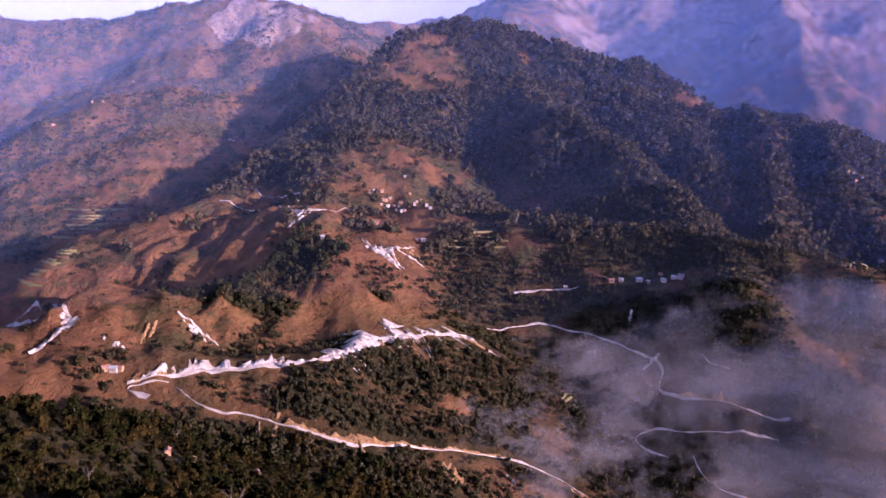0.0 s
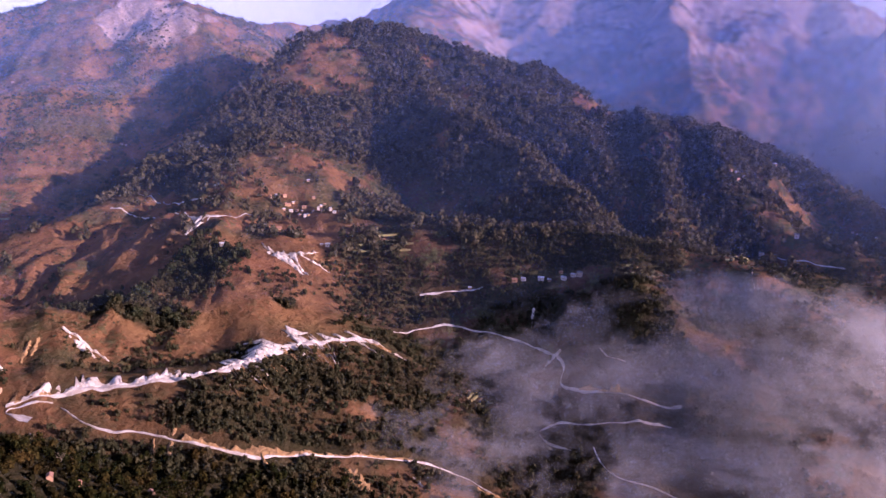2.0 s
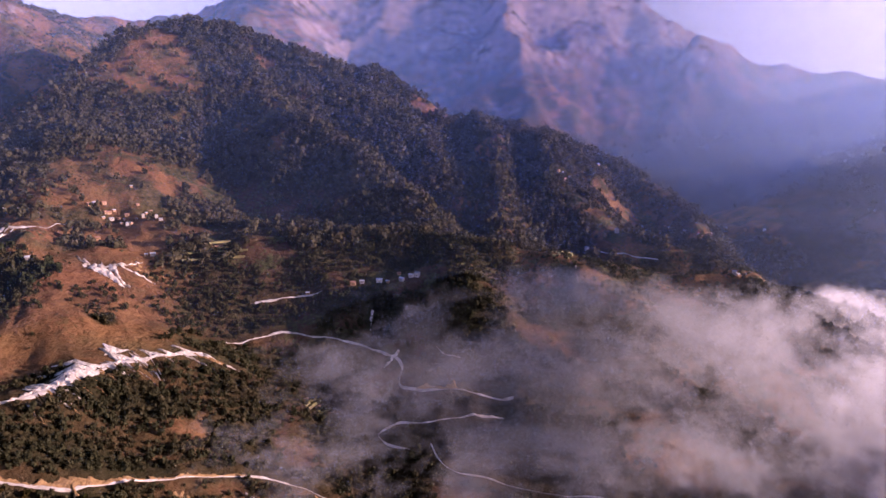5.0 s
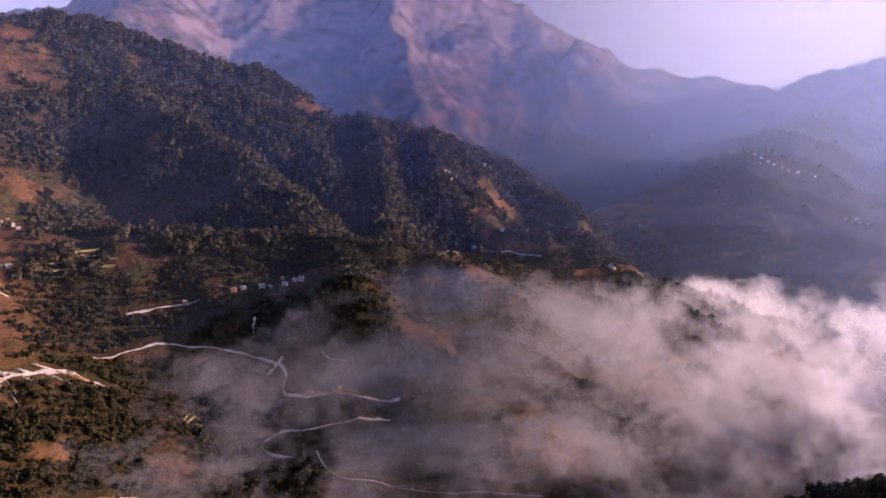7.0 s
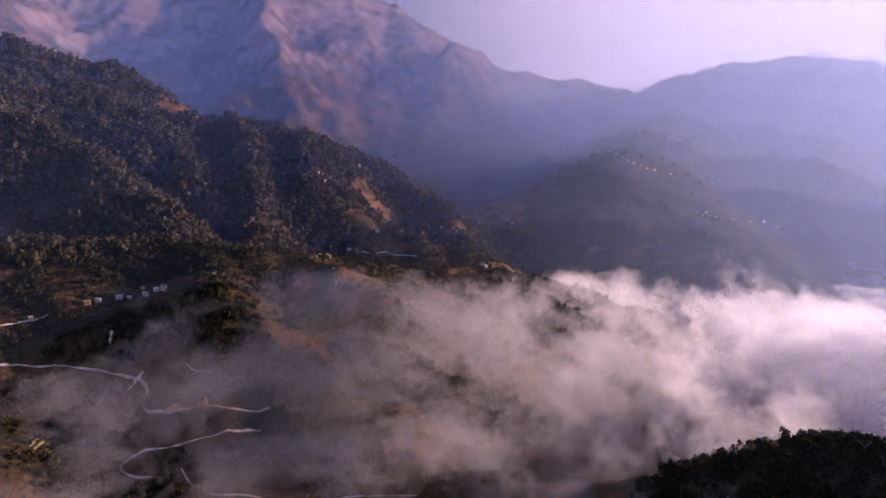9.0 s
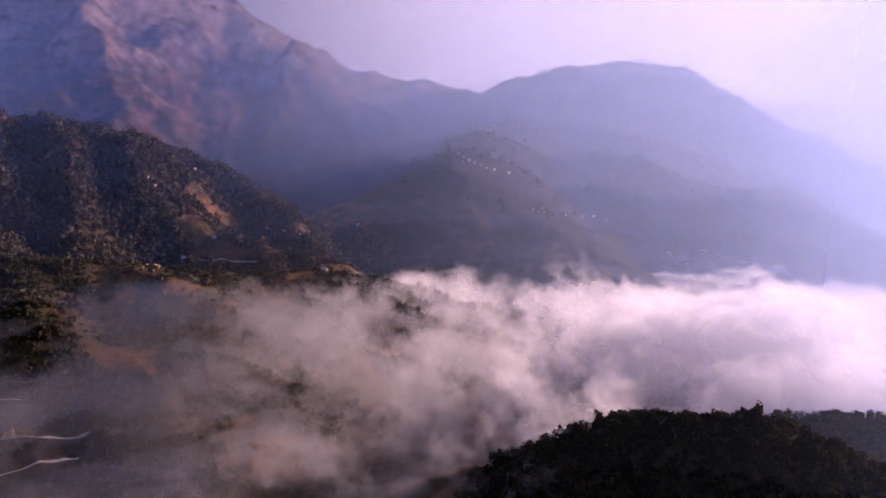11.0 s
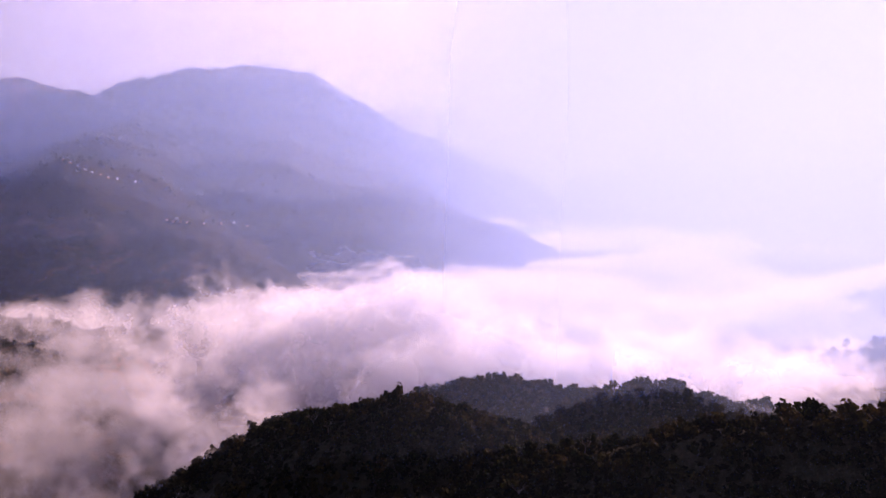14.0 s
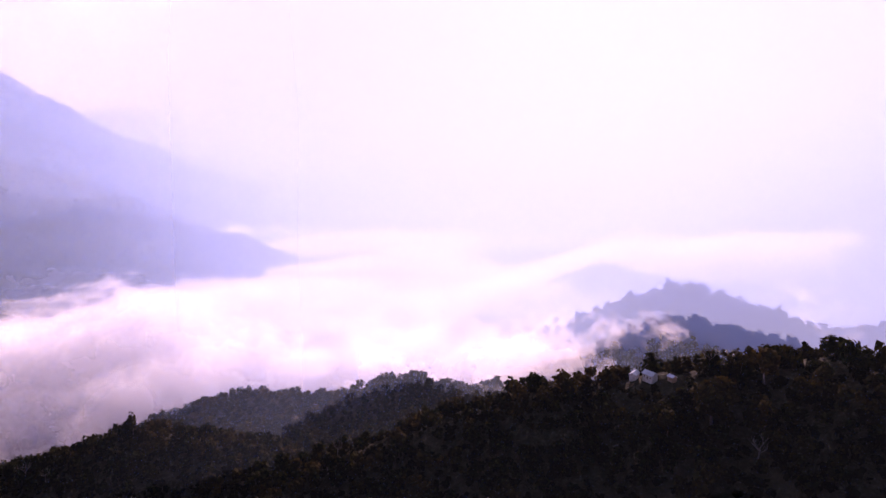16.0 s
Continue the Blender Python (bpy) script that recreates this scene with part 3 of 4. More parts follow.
def uphill(x, y, reach=9.0):
    gx = height_at(x + reach, y) - height_at(x - reach, y)
    gy = height_at(x, y + reach) - height_at(x, y - reach)
    n = np.hypot(gx, gy) + 1e-6
    return gx / n, gy / n


def soft_line(v, k=7):
    pad = np.concatenate([np.repeat(v[:1], k), v, np.repeat(v[-1:], k)])
    return np.convolve(pad, np.ones(2 * k + 1) / (2 * k + 1), "same")[k:-k]


def road(name, label, points, width, material=None):
    """A dirt road that follows the slope, with worn uneven edges."""
    line = drawn(points, 1.5)
    way = np.gradient(line, axis=0)
    way /= np.linalg.norm(way, axis=1, keepdims=True)
    side = np.stack([-way[:, 1], way[:, 0]], axis=1)
    wear = np.clip(1 + 2.2 * fbm(line[:, 0], line[:, 1], 18, 4, 17), 0.12, 2)
    rows = []
    for off, drop in ((-0.75, -1.0), (-0.5, 0.45), (-0.25, 0.6), (0, 0.6), (0.25, 0.6), (0.5, 0.45), (0.75, -1.0)):
        p = line + side * (off * width * wear)[:, None]
        rows.append(np.column_stack([p, height_at(p[:, 0], p[:, 1]) + drop + 0.7 * fbm(p[:, 0], p[:, 1], 5, 3, 19)]))
    return tagged(grid_mesh(name, np.array(rows), False, {}, material or DUST), label, "road", kind="structure")


def scar(name, label, points, rise, seed, material, rough=0.55, spiky=1.0, category="cut slope"):
    """A bare broken face above a line, with a ragged upper edge."""
    line = drawn(points, 1.4)
    ux, uy = uphill(line[:, 0], line[:, 1], 14.0)
    ux, uy = soft_line(ux), soft_line(uy)
    s = np.linspace(0, 1, len(line))
    arc = np.arange(len(line)) * 1.4
    rag = 0.35 + 1.0 * fbm(arc, arc * 0 + seed * 9.0, 30, 2, seed) + 1.6 * spiky * np.maximum(fbm(arc, arc * 0 + seed * 5.0, 6, 4, seed + 3, 0.8), -0.12)
    high = np.interp(s, np.linspace(0, 1, len(rise)), rise) * np.clip(rag, 0.08, 2.0)
    high *= np.clip(np.minimum(s, 1 - s) * 12, 0.1, 1)
    rows = []
    for k in range(15):
        t = k / 14
        x, y = line[:, 0] + ux * high * t, line[:, 1] + uy * high * t
        proud = 1.1 * math.sin(math.pi * min(1, 0.15 + t * 0.85)) ** 0.5 - 0.2 if k < 14 else -0.6
        flute = 1.3 * spiky * fbm(arc, arc * 0 + 0.15 * high * t + seed, 4.5, 3, seed + 11) * (k not in (0, 14))
        z = height_at(x, y) + proud + flute + rough * 2.4 * fbm(x, y, 3.5, 4, seed + 7, 0.65) * (k not in (0, 14))
        rows.append(np.column_stack([x, y, z]))
    return tagged(grid_mesh(name, np.array(rows), False, {}, material), label, category)


def chute(name, label, x, y, length, width, seed, material):
    """A tongue of loose stone that ran down from a point."""
    n = 40
    px, py, path = x, y, []
    for _ in range(n):
        gx, gy = uphill(np.array([px]), np.array([py]), 12.0)
        path.append((px, py))
        px, py = px - gx[0] * length / n, py - gy[0] * length / n
    path = np.array(path)
    way = np.gradient(path, axis=0)
    way /= np.linalg.norm(way, axis=1, keepdims=True) + 1e-9
    side = np.stack([-way[:, 1], way[:, 0]], axis=1)
    t = np.linspace(0, 1, n)
    wide = width * (0.35 + 0.65 * np.sin(math.pi * np.clip(0.25 + 0.75 * t, 0, 1))) * (1 + 1.1 * fbm(t * 60, t * 0 + seed, 8, 2, seed))
    rows = []
    for off in (-1, -0.75, -0.5, -0.25, 0, 0.25, 0.5, 0.75, 1):
        p = path + side * (off * wide * 0.6)[:, None]
        rows.append(np.column_stack([p, height_at(p[:, 0], p[:, 1]) + (0.9 - 1.3 * off * off) + 3.0 * fbm(p[:, 0] * 1.0, p[:, 1] * 0.35, 4, 3, seed)]))
    return tagged(grid_mesh(name, np.array(rows), False, {}, material), label, "landslide")


ROADS = {
    "upper_road": [(-234, 490), (-205, 497), (-183, 506), (-150, 511), (-108, 520), (-84, 535), (-47, 595), (-12, 617), (19, 639), (43, 627)],
    "lower_road": [(-198, 489), (-177, 474), (-155, 468), (-143, 469), (-113, 461), (-81, 456), (-57, 457), (-18, 473), (7, 478), (50, 491), (71, 491), (92, 487), (108, 478)],
    "junction": [(-204, 492), (-232, 486), (-213, 477)],
    "right_road": [(44, 682), (76, 688), (108, 688), (149, 662), (173, 646), (194, 617), (198, 598), (190, 579), (201, 562), (235, 541), (275, 517)],
    "loop_road": [(181, 518), (166, 533), (162, 547), (179, 545), (200, 531), (236, 518), (262, 508)],
    "low_track": [(198, 513), (200, 498), (208, 485), (232, 471), (261, 449), (300, 427), (346, 405)],
    "terrace_road": [(77, 734), (108, 733), (146, 729)],
    "high_track": [(-310, 1030), (-250, 985), (-198, 949), (-165, 935)],
    "mid_track": [(-308, 957), (-258, 937), (-207, 886), (-183, 852), (-170, 847), (-148, 852), (-114, 888)],
    "landing": [(-184, 851), (-171, 846), (-156, 845), (-140, 858)],
    "footpath": [(230, 593), (234, 579), (245, 567)],
    "left_track": [(-433, 721), (-327, 580), (-300, 555)],
    "slide2": [(-93, 785), (-79, 772), (-59, 767), (-32, 793)],
    "plateau_track": [(539, 846), (580, 816), (613, 777)],
}
WIDTH = {"upper_road": 3.4, "lower_road": 1.1, "junction": 2.4, "right_road": 1.1, "loop_road": 0.9, "low_track": 0.5, "terrace_road": 1.2, "high_track": 1.4, "mid_track": 1.3, "landing": 4.0, "footpath": 0.6, "left_track": 2.0, "plateau_track": 0.6}
for name, points in ROADS.items():
    if name in WIDTH:
        road("road", "pale dusty dirt road cut along the hillside", points, WIDTH[name])
U, LOW = ROADS["upper_road"], ROADS["lower_road"]
scar("cut_slope", "jagged white rock cut above the dirt road", U, [16, 14, 10, 10, 9, 17, 23, 24, 16, 16, 15], 3, PALE, 0.7, 1.0)
scar("cut_peak", "sharp white rock pinnacle above the road cut", [(-54, 612), (-45, 617), (-36, 622)], [5, 10, 28, 46, 22, 9, 5], 8, PALE, 0.5, 0.1)
scar("ochre_cut", "ochre earth cut at the road junction", [U[0], U[1]], [18, 26], 12, OCHRE, 0.5, 1.2)
for k, (a, b, h) in enumerate(((4, 5, 14), (5, 7, 11), (7, 9, 13))):
    scar("earth_cut", "ochre earth bank above the lower dirt road", [LOW[a], LOW[(a + b) // 2] if b - a > 1 else ((LOW[a][0] + LOW[b][0]) / 2, (LOW[a][1] + LOW[b][1]) / 2), LOW[b]], [4, h, h * 0.7, 5], 20 + k, OCHRE, 0.5, 0.35)
scar("earth_cut", "ochre earth bank above the winding dirt road", ROADS["right_road"][8:10], [5, 9, 4], 31, OCHRE, 0.6, 1.0)
scar("landslide_head", "white fresh landslide on the brown dome", ROADS["slide2"], [9, 12, 7, 5], 41, PALE, 0.6, 1.2, "landslide")
runs = [(-171, 846, 34, 7, PALE), (-166, 843, 52, 5, PALE), (-177, 846, 46, 2, PALE), (-160, 842, 40, 1.6, PALE), (-183, 848, 40, 1.3, OCHRE),
        (-85, 777, 36, 7, PALE), (-78, 774, 44, 8, PALE), (-70, 772, 48, 7, PALE), (-62, 772, 44, 5, PALE), (-55, 774, 40, 3, PALE), (-44, 782, 36, 6, OCHRE), (-38, 788, 28, 3, OCHRE),
        (-330, 585, 60, 9, PALE), (-319, 565, 60, 10, PALE), (-436, 722, 60, 9, PALE), (-367, 582, 50, 6, PALE), (-305, 556, 40, 7, PALE),
        (-226, 575, 44, 3, PALE), (-222, 570, 30, 4, PALE), (-240, 565, 20, 4, OCHRE), (-274, 540, 8, 3, PALE), (-262, 534, 7, 4, PALE), (-255, 530, 6, 2.5, PALE), (-246, 560, 22, 5, OCHRE),
        (191, 684, 22, 3, PALE), (200, 618, 20, 4, PALE), (-118, 470, 22, 5, OCHRE), (-130, 462, 26, 4, OCHRE), (0, 466, 24, 8, OCHRE), (-60, 459, 16, 3, OCHRE), (416, 661, 30, 2, PALE), (40, 478, 20, 3, PALE), (96, 480, 18, 3, OCHRE)]
slope_line = drawn(U, 2.0)
for _ in range(46):
    u = 0.42 + 0.56 * rnd.random()
    x, y = slope_line[min(len(slope_line) - 1, int(u * len(slope_line)))]
    runs.append((float(x) + rnd.uniform(-2, 2), float(y) - rnd.uniform(1, 5), rnd.uniform(8, 40) * (0.4 + u * 0.6), rnd.uniform(0.3, 1.1), PALE if rnd.random() < 0.35 else OCHRE))
for k, (x, y, length, width, material) in enumerate(runs):
    chute("slide", "tongue of loose pale stone below a cut" if material is PALE else "tongue of ochre earth below a road", x, y, length, width, 50 + k, material)


# ---- houses ----
def box(bm, x0, x1, y0, y1, z0, z1):
    v = [bm.verts.new(p) for p in ((x0, y0, z0), (x1, y0, z0), (x1, y1, z0), (x0, y1, z0), (x0, y0, z1), (x1, y0, z1), (x1, y1, z1), (x0, y1, z1))]
    for f in ((3, 2, 1, 0), (4, 5, 6, 7), (0, 1, 5, 4), (1, 2, 6, 5), (2, 3, 7, 6), (3, 0, 4, 7)):
        bm.faces.new([v[k] for k in f])


def house(label, long, deep, high, wall, roof):
    """A small gabled hill house with a door, two windows and an overhanging roof."""
    top = tagged(new("house"), label, "house", "hill village houses")
    bm = bmesh.new()
    l, d, peak = long / 2, deep / 2, high + deep * 0.32
    box(bm, -l, l, -d, d, -2.5, high)
    for x in (-l, l):
        a, b, c = bm.verts.new((x, -d, high)), bm.verts.new((x, d, high)), bm.verts.new((x, 0, peak))
        bm.faces.new((a, b, c))
    part("wall", bm, wall, top)
    bm = bmesh.new()
    o, t = 0.6, 0.18
    for s in (-1, 1):
        e = [(-l - o, s * (d + o), high - 0.25), (l + o, s * (d + o), high - 0.25), (l + o, 0, peak + 0.1), (-l - o, 0, peak + 0.1)]
        lo, up = [bm.verts.new(p) for p in e], [bm.verts.new((p[0], p[1], p[2] + t)) for p in e]
        bm.faces.new(up)
        bm.faces.new(lo[::-1])
        for k in range(4):
            bm.faces.new((lo[k], lo[(k + 1) % 4], up[(k + 1) % 4], up[k]))
    part("roof", bm, roof, top)
    bm = bmesh.new()
    box(bm, -0.5, 0.5, -d - 0.06, -d, 0, 2.0)
    part("door", bm, WOOD, top)
    for x in (-l * 0.6, l * 0.6):
        bm = bmesh.new()
        box(bm, x - 0.45, x + 0.45, -d - 0.05, -d, 1.0, 2.0)
        part("window", bm, WOOD, top)
    return top


models = [house("whitewashed hill house with a pale tin roof", 9, 5.5, 3.4, WALLS[0], ROOFS[0]),
          house("mud-walled hill house with a rusty roof", 8, 5, 3.0, WALLS[1], ROOFS[1]),
          house("whitewashed two-storey house with a slate roof", 8, 5.5, 5.2, WALLS[0], ROOFS[2]),
          house("hill house with a bright pink roof", 10, 6, 3.4, WALLS[0], ROOFS[3]),
          house("low farm shed with a shining tin roof", 7, 5, 2.4, WALLS[1], ROOFS[0])]
SITES = {
    "village": [(-101, 951), (-96, 959), (-85, 964), (-54, 990), (-46, 964), (-78, 945), (-82, 943), (-74, 930), (-66, 930), (-59, 925), (-53, 886), (-49, 885), (-44, 904), (-36, 950), (-31, 956), (-38, 927), (-16, 879), (-57, 936), (-73, 952), (-21, 889), (-83, 866), (-106, 859), (-103, 866), (-30, 808), (-23, 806), (-83, 929), (-61, 906)],
    "hamlet": [(-268, 1061), (-221, 1031), (-217, 1052), (-230, 1055), (-192, 977), (-198, 976), (-134, 770)],
    "roadside": [(-254, 500), (-248, 500), (-244, 501)],
    "houses_mid": [(190, 725), (209, 723), (233, 729), (231, 711), (242, 712), (248, 709), (217, 718), (132, 732), (180, 725), (546, 851), (592, 612), (593, 607)],
    "ridge": [(700, 1088), (708, 1082), (718, 1077), (727, 1073), (570, 983), (572, 967)],
    "pink": [(740, 922), (735, 879), (741, 850), (760, 849), (814, 890), (902, 976), (905, 934), (919, 906), (743, 937), (562, 877), (537, 899), (591, 846), (718, 1090), (724, 1085), (711, 1094), (580, 984), (589, 980)],
    "rv": [(1187, 903), (1191, 894), (1188, 877), (1189, 863), (1195, 854), (1206, 845), (1215, 837), (1237, 834), (1281, 828), (1183, 702), (1189, 693), (1195, 684), (1200, 673), (1241, 664), (1321, 674), (1353, 664), (1376, 647), (1169, 862), (1198, 692)],
    "left": [(-383, 1288), (-391, 1291), (-641, 1480), (-667, 1351), (-645, 1349), (-262, 1057), (-448, 1195), (-709, 1286)],
    "near": [(336, -155), (323, -165), (328, -158)],
    "near_slope": [(-153, 361), (-114, 397), (-141, 365)],
}
PICK = {"village": (2, 5, 1, 0, 4), "hamlet": (3, 2, 1, 0, 1), "roadside": (2, 1, 0, 0, 1), "houses_mid": (3, 2, 2, 0, 3), "ridge": (2, 3, 1, 0, 1), "pink": (2, 3, 2, 0, 2), "rv": (2, 3, 2, 0, 2), "left": (1, 3, 0, 0, 0), "near": (1, 0, 0, 0, 3), "near_slope": (0, 1, 0, 0, 0)}
placed = set()
for site, spots in SITES.items():
    for n, (x, y) in enumerate(spots):
        k = 3 if site == "pink" and n == 2 else rnd.choices(range(5), PICK[site])[0]
        gx, gy = uphill(np.array([float(x)]), np.array([float(y)]))
        turn = math.atan2(gy[0], gx[0]) - math.pi / 2 + rnd.uniform(-0.35, 0.35)
        size = rnd.uniform(0.42, 0.6) if site in ("rv", "near", "near_slope") else rnd.uniform(0.45, 0.72)
        m = Matrix.LocRotScale((x, y, float(height_at(float(x), float(y))) + 0.9), Euler((0, 0, turn)), (size, size, size))
        if k not in placed:
            placed.add(k)
            models[k].matrix_basis = m
        else:
            copy_thing(models[k], m @ Matrix.Diagonal((1 / models[k].scale[0], 1 / models[k].scale[1], 1 / models[k].scale[2], 1)))


# ---- terraced fields ----
def contour(x, y, long):
    """A line of one height through a place, long to both sides."""
    halves = []
    for sign in (-1, 1):
        px, py, path = float(x), float(y), []
        for _ in range(int(long / 2)):
            gx, gy = uphill(np.array([px]), np.array([py]), 10.0)
            path.append((px, py))
            px, py = px - sign * gy[0] * 2, py + sign * gx[0] * 2
        halves.append(path)
    return np.array(halves[0][::-1] + halves[1][1:])


def terraces(label, x, y, count, rise, long):
    """Narrow level fields, each behind a bank, one above the other."""
    top = tagged(new("terraced_field"), label, "terraces", kind="structure")
    px, py = float(x), float(y)
    for k in range(count):
        line = contour(px, py, long * (0.7 + 0.3 * math.sin(1.7 * k + x)))
        ux, uy = uphill(line[:, 0], line[:, 1], 10.0)
        a = line
        b = line + np.stack([ux, uy], axis=1) * rise * 0.92
        za, zb = height_at(a[:, 0], a[:, 1]), height_at(b[:, 0], b[:, 1])
        level = soft_line(np.minimum(za + 0.5 * (zb - za), za + 1.6)) + 0.8
        rows = np.array([np.column_stack([a, za - 0.8]), np.column_stack([a + np.stack([ux, uy], axis=1) * 0.3, level]), np.column_stack([b, level + 0.1]), np.column_stack([b, level - 2.0])])
        grid_mesh("terrace", rows, False, {}, FIELD if (k * 7 + int(abs(x))) % 3 else BANK).parent = top
        gx, gy = uphill(np.array([px]), np.array([py]), 10.0)
        px, py = px + gx[0] * rise, py + gy[0] * rise
    return top


for label, x, y, count, rise, long in (
        ("yellow-green terraced fields below the mountain", -458, 745, 10, 5.0, 30),         ("narrow brown terraces on a steep spur", 300, 672, 9, 3.0, 16), ("dim terraced fields above the fog", 126, 585, 7, 4.0, 16),
        ("dry brown terraces above the houses", 430, 690, 6, 4.0, 34), ("dry terraced fields under the forest", 200, 800, 7, 4.5, 40),
        ("dry terraced fields beside the village", 40, 800, 7, 5.0, 40), ("green terraced fields in the side valley", -533, 1010, 9, 7.0, 60)):
    terraces(label, x, y, count, rise, long)


# places kept clear of trees: roads, cuts and houses
clear_x, clear_y = [], []
for name, points in ROADS.items():
    line = drawn(points, 4.0)
    ux, uy = uphill(line[:, 0], line[:, 1], 14.0)
    for reach in ((0, 6, 12, 18) if name in ("upper_road", "slide2") else (0,)):
        clear_x.append(line[:, 0] + ux * reach)
        clear_y.append(line[:, 1] + uy * reach)
for spots in SITES.values():
    clear_x.append(np.array([p[0] for p in spots], float))
    clear_y.append(np.array([p[1] for p in spots], float))
clear_x, clear_y = np.concatenate(clear_x), np.concatenate(clear_y)
CLEAR = np.zeros(HEIGHTS.shape, bool)
for dx in range(-2, 3):
    for dy in range(-2, 3):
        i, j = ((clear_x - MAP_X) / MAP_STEP).round().astype(int) + dx, ((clear_y - MAP_Y) / MAP_STEP).round().astype(int) + dy
        good = (i >= 0) & (j >= 0) & (i < CLEAR.shape[0]) & (j < CLEAR.shape[1])
        CLEAR[i[good], j[good]] = True


def open_ground(x, y):
    i, j = ((x - MAP_X) / MAP_STEP).astype(int), ((y - MAP_Y) / MAP_STEP).astype(int)
    inside = (i >= 0) & (j >= 0) & (i < CLEAR.shape[0]) & (j < CLEAR.shape[1])
    return inside & CLEAR[np.clip(i, 0, CLEAR.shape[0] - 1), np.clip(j, 0, CLEAR.shape[1] - 1)]


# ---- woods ----
def quads_mesh(name, corners, material):
    """A mesh object of loose quads from an array n x 4 x 3."""
    count = len(corners)
    me = bpy.data.meshes.new(name)
    me.vertices.add(count * 4)
    me.vertices.foreach_set("co", corners.reshape(-1).astype(np.float32))
    me.loops.add(count * 4)
    me.loops.foreach_set("vertex_index", np.arange(count * 4, dtype=np.int32))
    me.polygons.add(count)
    me.polygons.foreach_set("loop_start", np.arange(0, count * 4, 4, dtype=np.int32))
    me.update(calc_edges=True)
    me.materials.append(material)
    return me


def leaf_cards(rng, count, wide, high, base, card, lobes=5):
    """Leaf sprays spread over the lobes of one crown: count x 4 x 3."""
    at = rng.normal(size=(lobes, 3))
    at /= np.linalg.norm(at, axis=1, keepdims=True)
    at = at * np.array([wide, wide, high]) * rng.uniform(0.25, 0.62, (lobes, 1))
    at[0] = (0, 0, 0.3 * high)
    pick = rng.integers(0, lobes, count)
    out = rng.normal(size=(count, 3))
    out /= np.linalg.norm(out, axis=1, keepdims=True)
    size = rng.uniform(0.40, 0.62, lobes)[pick][:, None]
    mid = at[pick] + out * np.array([wide, wide, high]) * size * rng.uniform(0.75, 1.05, (count, 1))
    mid[:, 2] += base + high
    face = out + rng.normal(size=(count, 3)) * 0.55 + np.array([0, 0, 0.35])
    face /= np.linalg.norm(face, axis=1, keepdims=True)
    u = np.cross(face, rng.normal(size=(count, 3)))
    u /= np.linalg.norm(u, axis=1, keepdims=True)
    v = np.cross(face, u)
    s = card * rng.uniform(0.6, 1.3, (count, 1))
    k = rng.uniform(0.5, 1.0, (count, 1))
    return np.stack([mid - u * s - v * s * k, mid + u * s * 0.7 - v * s * k, mid + u * s + v * s * k * 0.8, mid - u * s * 0.6 + v * s * k], axis=1)


def spread(rng, count, box, keep):
    """Random places in a box, kept by a share from 0 to 1."""
    x, y = rng.uniform(box[0], box[1], count), rng.uniform(box[2], box[3], count)
    z = height_at(x, y)
    stay = (rng.uniform(size=count) < keep(x, y, z)) & ~open_ground(x, y)
    return x[stay], y[stay], z[stay]


def planted(name, label, category, rng, places, shapes, low, high, material):
    """Many trees of a few shapes in one mesh."""
    x, y, z = places
    parts = []
    kind = rng.integers(0, len(shapes), len(x))
    for k, shape in enumerate(shapes):
        px, py, pz = x[kind == k], y[kind == k], z[kind == k]
        turn, size = rng.uniform(0, 6.28, len(px)), rng.uniform(low, high, len(px))
        c, s = np.cos(turn)[:, None, None], np.sin(turn)[:, None, None]
        g = np.empty((len(px),) + shape.shape)
        grow = size[:, None, None]
        g[..., 0] = (c * shape[..., 0] - s * shape[..., 1]) * grow + px[:, None, None]
        g[..., 1] = (s * shape[..., 0] + c * shape[..., 1]) * grow + py[:, None, None]
        g[..., 2] = shape[..., 2] * grow * (0.8 + 0.5 * rng.uniform(size=len(px)))[:, None, None] + pz[:, None, None] - 0.5
        parts.append(g.reshape(-1, 4, 3))
    return tagged(new(name, quads_mesh(name, np.concatenate(parts), material)), label, category, kind="stuff")


rng = np.random.default_rng(5)
FAR_SHAPES = [leaf_cards(rng, 24, 1.0, 1.0, 0.15, 0.36, 5) for _ in range(6)]
THICKET_SHAPES = [leaf_cards(rng, 36, 1.0, 0.9, 0.05, 0.27, 6) for _ in range(6)]
BUSH_SHAPES = [leaf_cards(rng, 12, 1.0, 0.6, -0.1, 0.42, 3) for _ in range(5)]
MID_SHAPES = [leaf_cards(rng, 64, 1.0, 1.0, 0.2, 0.23, 6) for _ in range(6)]
planted("forest", "dark green mixed forest covering the upper hill", "forest", rng,
        spread(rng, 24000, (-380, 900, 790, 1500), forest_share), FAR_SHAPES, 3.6, 6.4, LEAF)
planted("thicket", "dark scrub and small trees on the lower slopes", "scrub", rng,
        spread(rng, 32000, (-420, 760, 430, 830), lambda x, y, z: forest_share(x, y, z) + 0.003), THICKET_SHAPES, 1.2, 3.7, LEAF_DIM)
planted("scrub", "low dry scrub dotted over brown hillsides", "scrub", rng,
        spread(rng, 16000, (-450, 800, 440, 1100), lambda x, y, z: (0.01 + 0.5 * smooth(fbm(x, y, 90, 3, 65), 0.08, 0.3)) * (1 - blob(x, y, -75, 690, 110, 75, 0.2 * fbm(x, y, 60, 3, 66)))), BUSH_SHAPES, 0.8, 2.2, LEAF)
